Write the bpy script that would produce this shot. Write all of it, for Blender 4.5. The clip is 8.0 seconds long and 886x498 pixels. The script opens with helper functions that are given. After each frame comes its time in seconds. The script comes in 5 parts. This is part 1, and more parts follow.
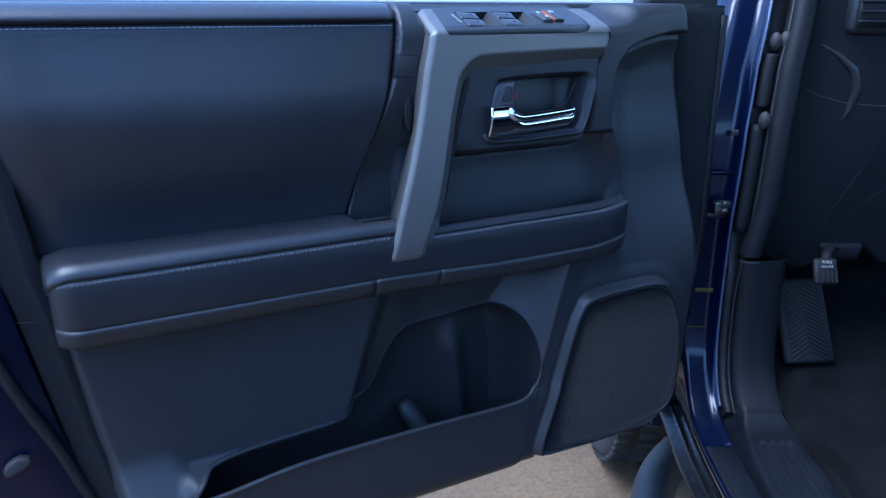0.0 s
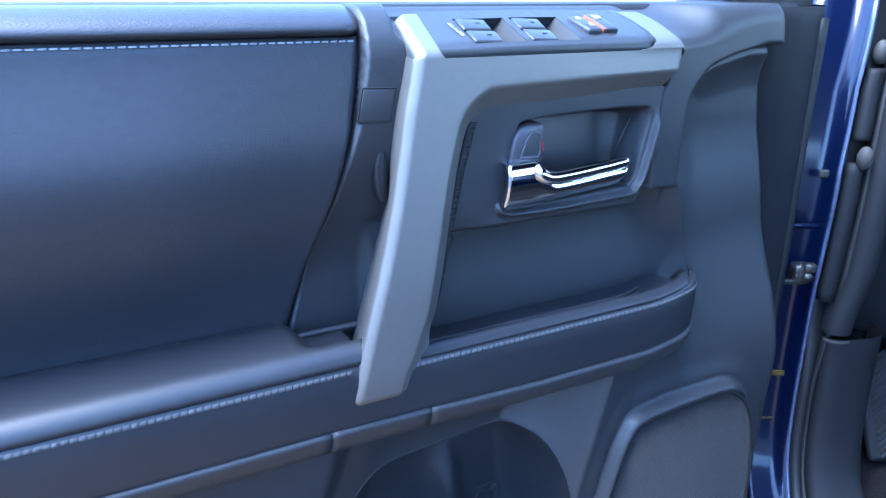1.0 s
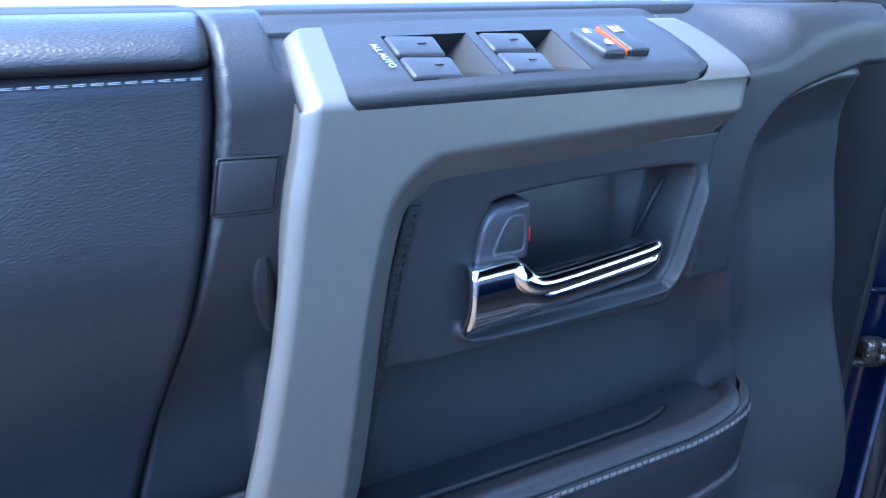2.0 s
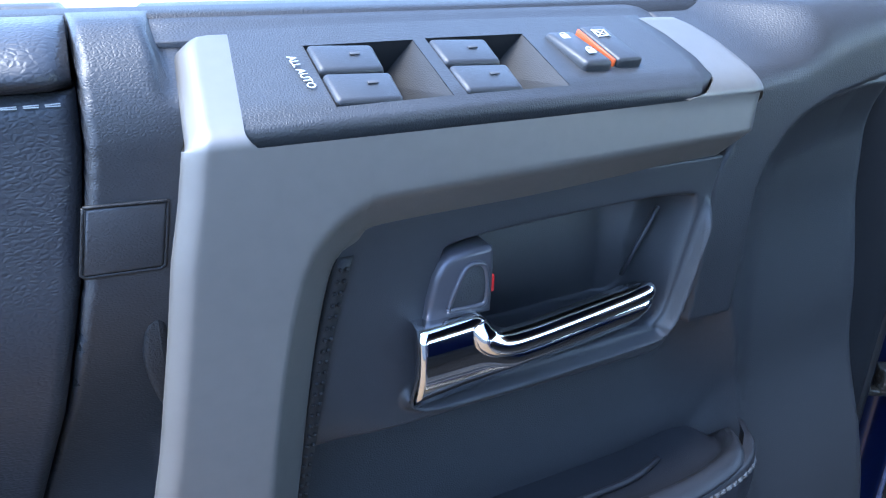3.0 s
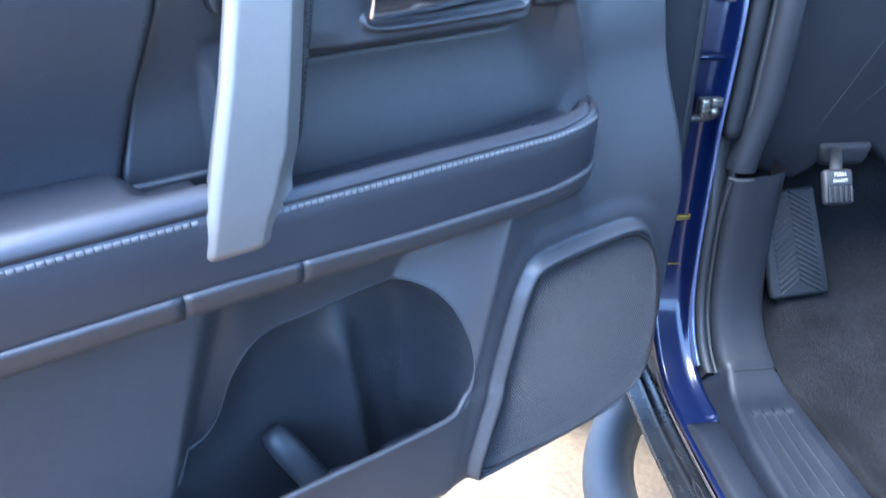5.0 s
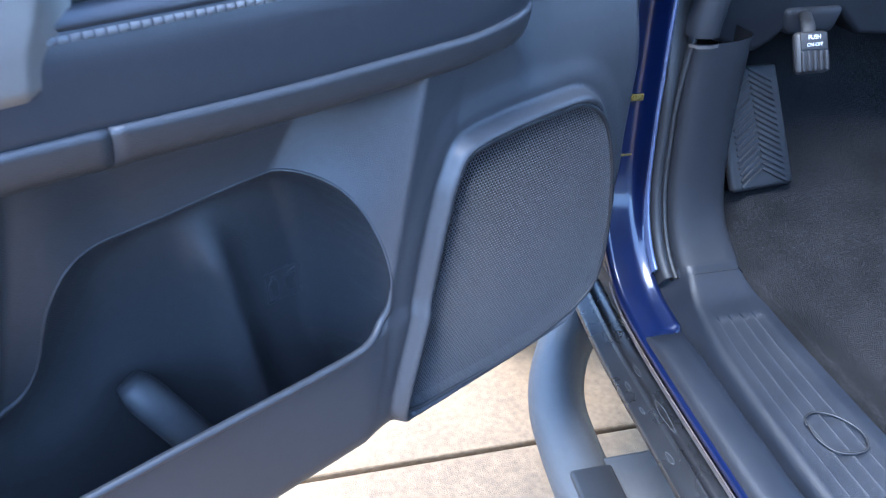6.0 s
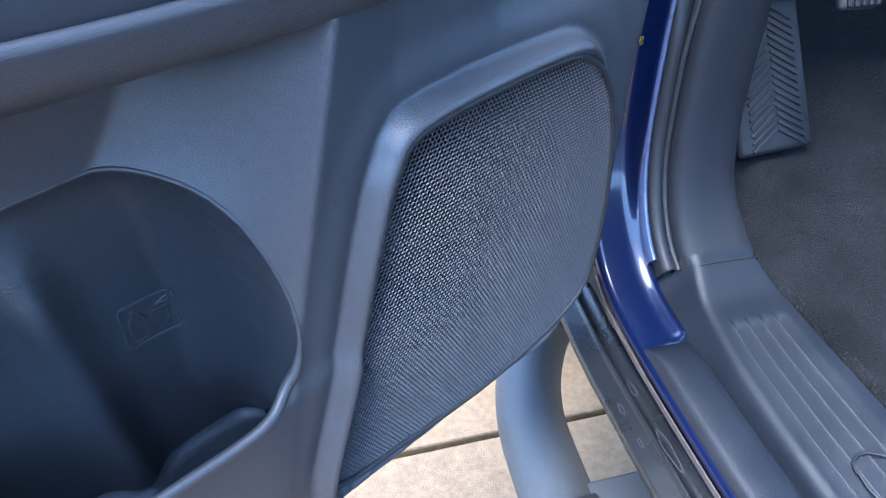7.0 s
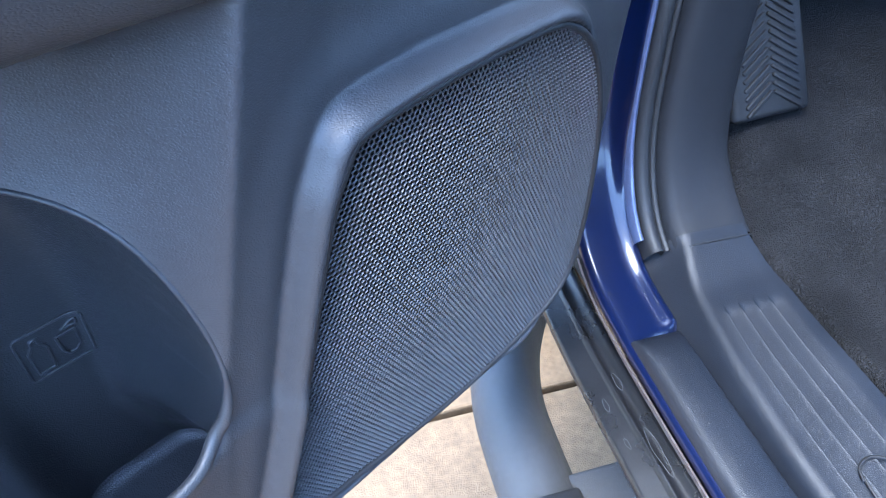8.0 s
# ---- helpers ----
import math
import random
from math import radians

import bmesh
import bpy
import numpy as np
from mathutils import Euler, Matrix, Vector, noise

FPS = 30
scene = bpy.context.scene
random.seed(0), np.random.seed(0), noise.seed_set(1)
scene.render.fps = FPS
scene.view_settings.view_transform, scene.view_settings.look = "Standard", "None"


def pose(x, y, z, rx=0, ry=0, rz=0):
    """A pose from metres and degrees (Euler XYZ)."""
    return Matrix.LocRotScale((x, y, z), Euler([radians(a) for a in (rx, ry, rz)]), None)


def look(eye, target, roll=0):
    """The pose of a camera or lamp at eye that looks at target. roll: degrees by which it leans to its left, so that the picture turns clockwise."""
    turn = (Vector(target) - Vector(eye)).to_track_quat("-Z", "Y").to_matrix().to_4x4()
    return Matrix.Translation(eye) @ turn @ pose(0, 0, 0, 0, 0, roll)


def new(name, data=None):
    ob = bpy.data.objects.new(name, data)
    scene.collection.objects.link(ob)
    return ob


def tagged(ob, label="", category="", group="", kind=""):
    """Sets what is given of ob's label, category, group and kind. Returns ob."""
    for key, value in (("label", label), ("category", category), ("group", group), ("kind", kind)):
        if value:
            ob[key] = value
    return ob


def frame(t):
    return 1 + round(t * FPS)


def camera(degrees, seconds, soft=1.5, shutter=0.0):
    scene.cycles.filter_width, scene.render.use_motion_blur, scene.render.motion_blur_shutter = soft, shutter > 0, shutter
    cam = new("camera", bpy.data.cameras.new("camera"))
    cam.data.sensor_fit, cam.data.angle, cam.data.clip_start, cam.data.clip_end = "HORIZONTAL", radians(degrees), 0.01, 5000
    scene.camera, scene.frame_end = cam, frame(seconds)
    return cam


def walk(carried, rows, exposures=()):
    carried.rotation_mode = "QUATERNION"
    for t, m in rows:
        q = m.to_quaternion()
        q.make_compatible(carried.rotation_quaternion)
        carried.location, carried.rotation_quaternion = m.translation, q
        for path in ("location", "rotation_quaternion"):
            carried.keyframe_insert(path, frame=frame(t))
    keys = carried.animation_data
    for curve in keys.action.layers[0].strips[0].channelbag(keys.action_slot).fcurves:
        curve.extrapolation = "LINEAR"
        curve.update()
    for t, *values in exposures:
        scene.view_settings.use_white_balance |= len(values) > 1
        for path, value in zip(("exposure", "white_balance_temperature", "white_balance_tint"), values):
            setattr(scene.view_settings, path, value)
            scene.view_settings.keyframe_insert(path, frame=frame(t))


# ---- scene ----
cam = camera(64.3, 8.0, soft=1.15, shutter=0.3)
PATH = [
    (0, (0.035, 0.06, 1.301), (-0.034, 1.948, 0.644), 0.2),
    (0.5, (0.036, 0.225, 1.308), (-0.017, 2.109, 0.64), 0.2),
    (1, (0.023, 0.382, 1.315), (-0.022, 2.256, 0.618), 0.5),
    (1.5, (0.032, 0.5, 1.32), (-0.015, 2.365, 0.598), 0.7),
    (2, (0.057, 0.613, 1.325), (-0.002, 2.464, 0.57), 0.8),
    (2.2, (0.066, 0.642, 1.326), (0.004, 2.488, 0.56), 0.8),
    (3.3, (0.08, 0.688, 1.332), (0.013, 2.512, 0.514), 1.0),
    (3.5, (0.077, 0.672, 1.333), (0.025, 2.494, 0.509), 1.0),
    (4, (0.063, 0.575, 1.326), (0.063, 2.389, 0.484), 0.6),
    (4.5, (0.057, 0.475, 1.295), (0.118, 2.274, 0.423), 0.1),
    (5, (0.06, 0.436, 1.244), (0.233, 2.173, 0.267), -0.0),
    (5.2, (0.065, 0.442, 1.218), (0.271, 2.153, 0.202), 0.1),
    (6.3, (0.112, 0.61, 1.104), (0.483, 2.188, -0.067), 0.5),
    (6.5, (0.124, 0.649, 1.09), (0.507, 2.204, -0.107), 0.8),
    (7, (0.146, 0.721, 1.063), (0.575, 2.21, -0.202), 1.8),
    (7.5, (0.162, 0.763, 1.053), (0.61, 2.192, -0.273), 2.3),
    (8, (0.173, 0.787, 1.044), (0.644, 2.165, -0.326), 2.6),
]
EXPOSURES = [(0, 2.1, 5150, 10), (0.3, 3.0, 5150, 10), (0.6, 3.8, 5250, 10), (1, 3.65, 5400, 10), (2, 3.35, 5650, 10), (3.5, 3.30, 6400, 10), (4.2, 3.6, 6000, 10), (5, 4.52, 5900, 10), (6.5, 4.2, 5880, 10), (8, 4.36, 6080, 10)]
walk(cam, [(t, look(eye, target, roll)) for t, eye, target, roll in PATH], EXPOSURES)

# ---- world and sun ----
SUN_AZ, SUN_EL = radians(-112), radians(64)  # veiled light from behind and above
world = bpy.data.worlds.new("world")
scene.world = world
world.use_nodes = True
sky = world.node_tree.nodes.new("ShaderNodeTexSky")
sky.sky_type = "NISHITA"
sky.sun_disc = False
sky.ozone_density, sky.dust_density = 3.5, 0.3
sky.sun_elevation, sky.sun_rotation = SUN_EL, SUN_AZ
back = world.node_tree.nodes["Background"]
back.inputs["Strength"].default_value = 0.15
world.node_tree.links.new(sky.outputs[0], back.inputs[0])
sun_dir = Vector((math.sin(SUN_AZ) * math.cos(SUN_EL), math.cos(SUN_AZ) * math.cos(SUN_EL), math.sin(SUN_EL)))
sun = new("sun", bpy.data.lights.new("sun", "SUN"))
sun.data.energy, sun.data.angle, sun.data.color = 1.1, radians(35), (0.92, 0.96, 1.0)
sun.matrix_world = look(sun_dir * 20, (0, 0, 0))


# ---- materials ----
def material(name, colour, rough=0.5, metal=0.0, grain=None, depth=0.0, vary=0.12, coat=0.0, wrinkle=0.0, blotch=6.0, flat=1.0, spec=0.5):
    """A procedural surface. grain: cells per metre of the fine relief, depth: its height in metres."""
    m = bpy.data.materials.new(name)
    m.use_nodes = True
    nt = m.node_tree
    n, l = nt.nodes, nt.links
    bsdf = n["Principled BSDF"]
    bsdf.inputs["Metallic"].default_value = metal
    bsdf.inputs["Coat Weight"].default_value = coat
    bsdf.inputs["Specular IOR Level"].default_value = spec
    bsdf.inputs["Coat Roughness"].default_value = 0.10
    co = n.new("ShaderNodeTexCoord")
    big = n.new("ShaderNodeTexNoise")
    big.inputs["Scale"].default_value = blotch
    big.inputs["Detail"].default_value = 5
    small = n.new("ShaderNodeTexNoise")
    small.inputs["Scale"].default_value = blotch * 25
    small.inputs["Detail"].default_value = 3
    l.new(co.outputs["Object"], big.inputs["Vector"])
    l.new(co.outputs["Object"], small.inputs["Vector"])
    both = n.new("ShaderNodeMath")
    both.operation = "ADD"
    l.new(big.outputs["Fac"], both.inputs[0])
    l.new(small.outputs["Fac"], both.inputs[1])
    ramp = n.new("ShaderNodeMapRange")
    ramp.inputs["From Min"].default_value, ramp.inputs["From Max"].default_value = 0.7, 1.3
    ramp.inputs["To Min"].default_value, ramp.inputs["To Max"].default_value = 1 - vary, 1 + vary
    l.new(both.outputs[0], ramp.inputs["Value"])
    tint = n.new("ShaderNodeVectorMath")
    tint.operation = "SCALE"
    tint.inputs[0].default_value = colour
    l.new(ramp.outputs[0], tint.inputs["Scale"])
    l.new(tint.outputs[0], bsdf.inputs["Base Color"])
    rr = n.new("ShaderNodeMapRange")
    rr.inputs["From Min"].default_value, rr.inputs["From Max"].default_value = 0.3, 0.7
    rr.inputs["To Min"].default_value, rr.inputs["To Max"].default_value = rough * 0.88, min(1, rough * 1.12)
    l.new(big.outputs["Fac"], rr.inputs["Value"])
    l.new(rr.outputs[0], bsdf.inputs["Roughness"])
    if grain:
        cells = n.new("ShaderNodeTexVoronoi")
        cells.feature = "DISTANCE_TO_EDGE"
        cells.inputs["Scale"].default_value = grain
        warp = n.new("ShaderNodeTexNoise")
        warp.inputs["Scale"].default_value = grain * 0.4
        warp.inputs["Detail"].default_value = 3
        push = n.new("ShaderNodeVectorMath")
        push.operation = "MULTIPLY_ADD"
        push.inputs[1].default_value = (0.6 / grain,) * 3
        l.new(warp.outputs["Color"], push.inputs[0])
        l.new(co.outputs["Object"], push.inputs[2])
        squash = n.new("ShaderNodeVectorMath")
        squash.operation = "MULTIPLY"
        squash.inputs[1].default_value = (1, 1, flat)
        l.new(push.outputs[0], squash.inputs[0])
        l.new(squash.outputs[0], cells.inputs["Vector"])
        l.new(co.outputs["Object"], warp.inputs["Vector"])
        top = n.new("ShaderNodeMapRange")
        top.interpolation_type = "SMOOTHSTEP"
        top.inputs["From Max"].default_value = 0.35
        l.new(cells.outputs["Distance"], top.inputs["Value"])
        mix = n.new("ShaderNodeMath")
        mix.operation = "ADD"
        l.new(top.outputs[0], mix.inputs[0])
        l.new(warp.outputs["Fac"], mix.inputs[1])
        out = mix.outputs[0]
        if wrinkle:
            stretch = n.new("ShaderNodeMapping")
            stretch.inputs["Scale"].default_value = (60, 60, 170)
            stretch.inputs["Rotation"].default_value = (0, 0.25, 0)
            folds = n.new("ShaderNodeTexNoise")
            folds.inputs["Scale"].default_value = 1.0
            folds.inputs["Detail"].default_value = 4
            folds.inputs["Distortion"].default_value = 0.6
            l.new(co.outputs["Object"], stretch.inputs["Vector"])
            l.new(stretch.outputs[0], folds.inputs["Vector"])
            mul = n.new("ShaderNodeMath")
            mul.operation = "MULTIPLY_ADD"
            mul.inputs[1].default_value = wrinkle
            l.new(folds.outputs["Fac"], mul.inputs[0])
            l.new(out, mul.inputs[2])
            out = mul.outputs[0]
        bump = n.new("ShaderNodeBump")
        bump.inputs["Strength"].default_value = 1.0
        bump.inputs["Distance"].default_value = depth
        l.new(out, bump.inputs["Height"])
        l.new(bump.outputs[0], bsdf.inputs["Normal"])
    return m


LEATHER = material("black_leather", (0.030, 0.031, 0.036), 0.42, 0, 380, 0.00010, 0.10, wrinkle=1.3, flat=1.5)
LINER = material("dark_pebbled_pocket_plastic", (0.032, 0.033, 0.036), 0.34, 0, 600, 0.00011, 0.12, flat=1.4)
PAD = material("smooth_black_leather", (0.022, 0.023, 0.027), 0.38, 0, 900, 0.00004, 0.10)
PLASTIC = material("fine_grained_black_plastic", (0.030, 0.031, 0.033), 0.44, 0, 800, 0.00008, 0.10)
TRIM = material("pebbled_black_trim", (0.029, 0.030, 0.033), 0.45, 0, 640, 0.00007, 0.10, flat=1.4)
FOOT = material("dull_black_rubber", (0.012, 0.0128, 0.0145), 0.6, 0, 900, 0.0001, 0.2, spec=0.3)
FINE = material("fine_black_plastic", (0.032, 0.033, 0.036), 0.40, 0, 1400, 0.00004, 0.08)
DARK = material("matt_black_plastic", (0.010, 0.010, 0.011), 0.6, 0, 1200, 0.00005, 0.15)
RUBBER = material("black_rubber_seal", (0.009, 0.009, 0.010), 0.55, 0, 700, 0.0001, 0.2)
SILVER = material("satin_silver_paint", (0.186, 0.176, 0.164), 0.48, 0.62, 2500, 0.00001, 0.04)
CHROME = material("polished_chrome", (0.75, 0.75, 0.76), 0.05, 1.0, None, 0, 0.02)
SATIN = material("satin_grey_lever", (0.09, 0.087, 0.098), 0.32, 0.4, None, 0, 0.05)
THREAD = material("pale_grey_thread", (0.13, 0.133, 0.14), 0.8, 0, 3000, 0.0002, 0.2)
PAINT = material("deep_blue_car_paint", (0.0015, 0.0052, 0.027), 0.36, 0.1, None, 0, 0.05, coat=0.65, spec=0.2)
EDGE_HIGHLIGHT = material("pale_blue_edge_highlight", (0.07, 0.09, 0.16), 0.3, 0.2, None, 0, 0.2, coat=0.5)
GRILLE = material("black_grille_metal", (0.026, 0.027, 0.029), 0.42, 0.0, None, 0, 0.08)
CARPET = material("dark_grey_carpet", (0.0145, 0.0145, 0.0155), 0.95, 0, 420, 0.0020, 0.55, blotch=14, spec=0.1)
ROCKER = material("glossy_black_rocker_plastic", (0.009, 0.0095, 0.011), 0.28, 0, 1500, 0.00004, 0.3, blotch=20)
STAIN = material("dried_water_stain", (0.055, 0.058, 0.062), 0.7)
GRILLE_BACK = material("black_grille_back", (0.004, 0.004, 0.004), 0.95, spec=0.1)
MARK = material("white_print", (0.5, 0.5, 0.5), 0.5)
ORANGE = material("orange_plastic", (0.45, 0.07, 0.012), 0.45)
RED = material("red_indicator", (0.7, 0.02, 0.02), 0.4)
YELLOW = material("yellow_paint_mark", (0.13, 0.088, 0.012), 0.7, 0, 300, 0.0006, 0.6, blotch=30)
STEEL = material("greased_steel", (0.11, 0.11, 0.10), 0.38, 0.85, 200, 0.0004, 0.3)
GREYRUB = material("grey_rubber_plug", (0.050, 0.046, 0.043), 0.7)
TYRE = material("tyre_rubber", (0.03, 0.029, 0.028), 0.8, 0, 300, 0.0005, 0.2)
BARMAT = material("black_textured_steel", (0.042, 0.042, 0.043), 0.50, 0.1, 1800, 0.00010, 0.12)
SILLMAT = material("dusty_black_sill_plastic", (0.0072, 0.0090, 0.0130), 0.43, 0, 800, 0.00010, 0.22, blotch=16, spec=0.42)
TRIMGREY = material("satin_black_trim", (0.0125, 0.0132, 0.0155), 0.58, 0, 1500, 0.00005, 0.1, spec=0.22)


# ---- helpers of this scene ----
def part(name, geo, mat, parent, label="", smooth=True):
    """Links a bmesh or a mesh as one mesh object under a thing."""
    if isinstance(geo, bmesh.types.BMesh):
        me = bpy.data.meshes.new(name)
        geo.to_mesh(me)
        geo.free()
    else:
        me = geo
    if smooth:
        me.polygons.foreach_set("use_smooth", [True] * len(me.polygons))
    me.materials.append(mat)
    ob = new(name, me)
    ob.parent = parent
    if label:
        ob["label"] = label
    return ob


def thing(name, label, category, m=None, group="", kind=""):
    ob = new(name)
    ob.empty_display_size = 0.05
    if m is not None:
        ob.matrix_world = m
    return tagged(ob, label, category, group, kind)


def sm(a, b, x):
    t = np.clip((x - a) / (b - a), 0, 1)
    return t * t * (3 - 2 * t)


def lerp(a, b, w):
    return a + (b - a) * w


def spline(points, n, closed=False):
    """Even points on a Catmull-Rom curve through the given ones."""
    p = [np.array(q, float) for q in points]
    out = []
    k = len(p)
    segs = k if closed else k - 1
    for s in range(segs):
        g = (lambda i: p[i % k]) if closed else (lambda i: p[min(max(i, 0), k - 1)])
        p0, p1, p2, p3 = g(s - 1), g(s), g(s + 1), g(s + 2)
        for t in np.linspace(0, 1, n, endpoint=False):
            out.append(0.5 * (2 * p1 + (p2 - p0) * t + (2 * p0 - 5 * p1 + 4 * p2 - p3) * t * t + (3 * p1 - p0 - 3 * p2 + p3) * t ** 3))
    if not closed:
        out.append(p[-1])
    return np.array(out)


def resample(curve, n):
    d = np.r_[0, np.cumsum(np.linalg.norm(np.diff(curve, axis=0), axis=1))]
    s = np.linspace(0, d[-1], n)
    return np.stack([np.interp(s, d, curve[:, i]) for i in range(curve.shape[1])], 1)


def sdf(poly, U, Z):
    """Signed distance to a closed outline, negative inside."""
    d = np.full(U.shape, 1e9)
    inside = np.zeros(U.shape, bool)
    k = len(poly)
    for i in range(k):
        (ax, ay), (bx, by) = poly[i], poly[(i + 1) % k]
        ex, ey = bx - ax, by - ay
        wx, wy = U - ax, Z - ay
        t = np.clip((wx * ex + wy * ey) / (ex * ex + ey * ey + 1e-12), 0, 1)
        d = np.minimum(d, (wx - ex * t) ** 2 + (wy - ey * t) ** 2)
        cross = (ay > Z) != (by > Z)
        inside ^= cross & (U < ex * (Z - ay) / (ey if abs(ey) > 1e-12 else 1e-12) + ax)
    d = np.sqrt(d)
    return np.where(inside, -d, d)


def net(points, closed_u=False, skirt=None, cap=False):
    """A mesh from a grid of places, with an optional rim pushed along a vector."""
    a, b = points.shape[:2]
    V = [tuple(v) for v in points.reshape(-1, 3)]
    F = []
    idx = lambda i, j: (i % a) * b + j
    for i in range(a if closed_u else a - 1):
        for j in range(b - 1):
            F.append((idx(i, j), idx(i + 1, j), idx(i + 1, j + 1), idx(i, j + 1)))
    if skirt is not None:
        ring = [idx(i, 0) for i in range(a)] + [idx(a - 1, j) for j in range(1, b)] + [idx(i, b - 1) for i in range(a - 2, -1, -1)] + [idx(0, j) for j in range(b - 2, 0, -1)]
        base = len(V)
        V += [tuple(np.array(V[r]) + skirt) for r in ring]
        for k in range(len(ring)):
            q = (k + 1) % len(ring)
            F.append((ring[q], ring[k], base + k, base + q))
        if cap:
            F.append(tuple(base + k for k in range(len(ring))))
    me = bpy.data.meshes.new("net")
    me.from_pydata(V, [], F)
    bm = bmesh.new()
    bm.from_mesh(me)
    bpy.data.meshes.remove(me)
    bmesh.ops.recalc_face_normals(bm, faces=bm.faces)
    return bm


def sharpen(ob, degrees=40):
    me = ob.data
    me.set_sharp_from_angle(angle=radians(degrees))
    return ob


def tube(path, r, sides=8, flat=1.0):
    """A round bar along a path, with closed ends; r may be a list."""
    path = [Vector(p) for p in path]
    rs = [float(v) for v in r] if isinstance(r, (list, tuple, np.ndarray)) else [r] * len(path)
    bm = bmesh.new()
    rings = []
    up = Vector((0, 0, 1))
    for i, p in enumerate(path):
        d = (path[min(i + 1, len(path) - 1)] - path[max(i - 1, 0)]).normalized()
        if abs(d.dot(up)) > 0.95:
            up = Vector((0, 1, 0)) if abs(d.y) < 0.9 else Vector((1, 0, 0))
        s = d.cross(up).normalized()
        q = s.cross(d)
        up = q
        rings.append([bm.verts.new(p + rs[i] * (float(math.cos(a)) * s + float(flat * math.sin(a)) * q)) for a in np.linspace(0, 2 * math.pi, sides, endpoint=False)])
    for a, b in zip(rings, rings[1:]):
        for k in range(sides):
            bm.faces.new((a[k], a[(k + 1) % sides], b[(k + 1) % sides], b[k]))
    bm.faces.new(rings[0][::-1])
    bm.faces.new(rings[-1])
    return bm


def block(cx, cy, cz, sx, sy, sz, bevel=0.002, m=None, seg=2, shape=None):
    """A bevelled block; shape moves its corners before the bevel."""
    bm = bmesh.new()
    bmesh.ops.create_cube(bm, size=1)
    for v in bm.verts:
        v.co = Vector((v.co.x * sx, v.co.y * sy, v.co.z * sz))
        if shape:
            v.co = Vector(shape(*v.co))
    if bevel:
        bmesh.ops.bevel(bm, geom=bm.edges[:], offset=bevel, segments=seg, profile=0.5, affect="EDGES")
    bmesh.ops.translate(bm, verts=bm.verts, vec=(cx, cy, cz))
    if m is not None:
        bmesh.ops.transform(bm, matrix=m, verts=bm.verts)
    return bm


def slab(outline, thick, bevel=0.0015):
    """A plate from an outline of (x, z) with its face at y = 0 and its back at y = thick."""
    bm = bmesh.new()
    f = bm.faces.new([bm.verts.new((x, 0, z)) for x, z in outline])
    got = bmesh.ops.extrude_face_region(bm, geom=[f])
    bmesh.ops.translate(bm, vec=(0, thick, 0), verts=[v for v in got["geom"] if isinstance(v, bmesh.types.BMVert)])
    bmesh.ops.recalc_face_normals(bm, faces=bm.faces)
    if bevel:
        bmesh.ops.bevel(bm, geom=[e for e in bm.edges if all(abs(v.co.y) < 1e-6 for v in e.verts)], offset=bevel, segments=2, profile=0.5, affect="EDGES")
    return bm


def join(*bms):
    out = bms[0]
    for b in bms[1:]:
        me = bpy.data.meshes.new("tmp")
        b.to_mesh(me)
        b.free()
        out.from_mesh(me)
        bpy.data.meshes.remove(me)
    return out


def letters(text, size, m, mat, parent, name="lettering"):
    cu = bpy.data.curves.new(name, "FONT")
    cu.body, cu.size, cu.align_x, cu.align_y, cu.extrude = text, size, "CENTER", "CENTER", 0.00015
    tmp = new("tmp", cu)
    me = bpy.data.meshes.new_from_object(tmp)
    bpy.data.objects.remove(tmp)
    me.transform(m)
    me.name = name
    return part(name, me, mat, parent, smooth=False)


# ---- ground ----
GROUND_Z = 0.06


def concrete():
    m = material("sunlit_concrete", (0.160, 0.100, 0.052), 0.85, 0, 260, 0.0003, 0.30, blotch=3.5)
    return m


CONCRETE = concrete()
soil = block(0, 0, GROUND_Z - 0.09, 900, 900, 0.08, 0)
ground = part("ground", soil, material("distant_concrete_ground", (0.160, 0.100, 0.052), 0.9, 0, 20, 0.003, 0.2, blotch=0.5), None, smooth=False)
tagged(ground, "pale beige concrete ground under the car", "ground", kind="structure")
drive = thing("pavement", "pale beige concrete slabs with dark joints, sunlit", "pavement", pose(0, 0, GROUND_Z - 0.05), kind="structure")
XJ, YJ = [-3.0, -1.75, -0.5, 0.75, 2.0, 3.25], [-2.35, -1.1, 0.15, 1.40, 2.65, 3.9, 5.15]
for ix in range(len(XJ) - 1):
    for iy in range(len(YJ) - 1):
        x0, x1, y0, y1 = XJ[ix] + 0.006, XJ[ix + 1] - 0.006, YJ[iy] + 0.006, YJ[iy + 1] - 0.006
        part("slab", block((x0 + x1) / 2, (y0 + y1) / 2, 0.025 + random.uniform(-0.0015, 0.0015), x1 - x0, y1 - y0, 0.05, 0.005), CONCRETE, drive, smooth=False)

# ---- the open door: u along it to the hinge, n towards the opening, z up ----
DOOR_Z = 0.60
DOOR = pose(0, 0.93, DOOR_Z, 0, 0, 29)
door = thing("car_door", "open dark blue car door with black leather and plastic trim", "car door", DOOR)


def P(u, n, z):
    return (u, -n, z - DOOR_Z)


def PP(U, N, Z):
    return np.stack([U, -N, Z - DOOR_Z], -1)


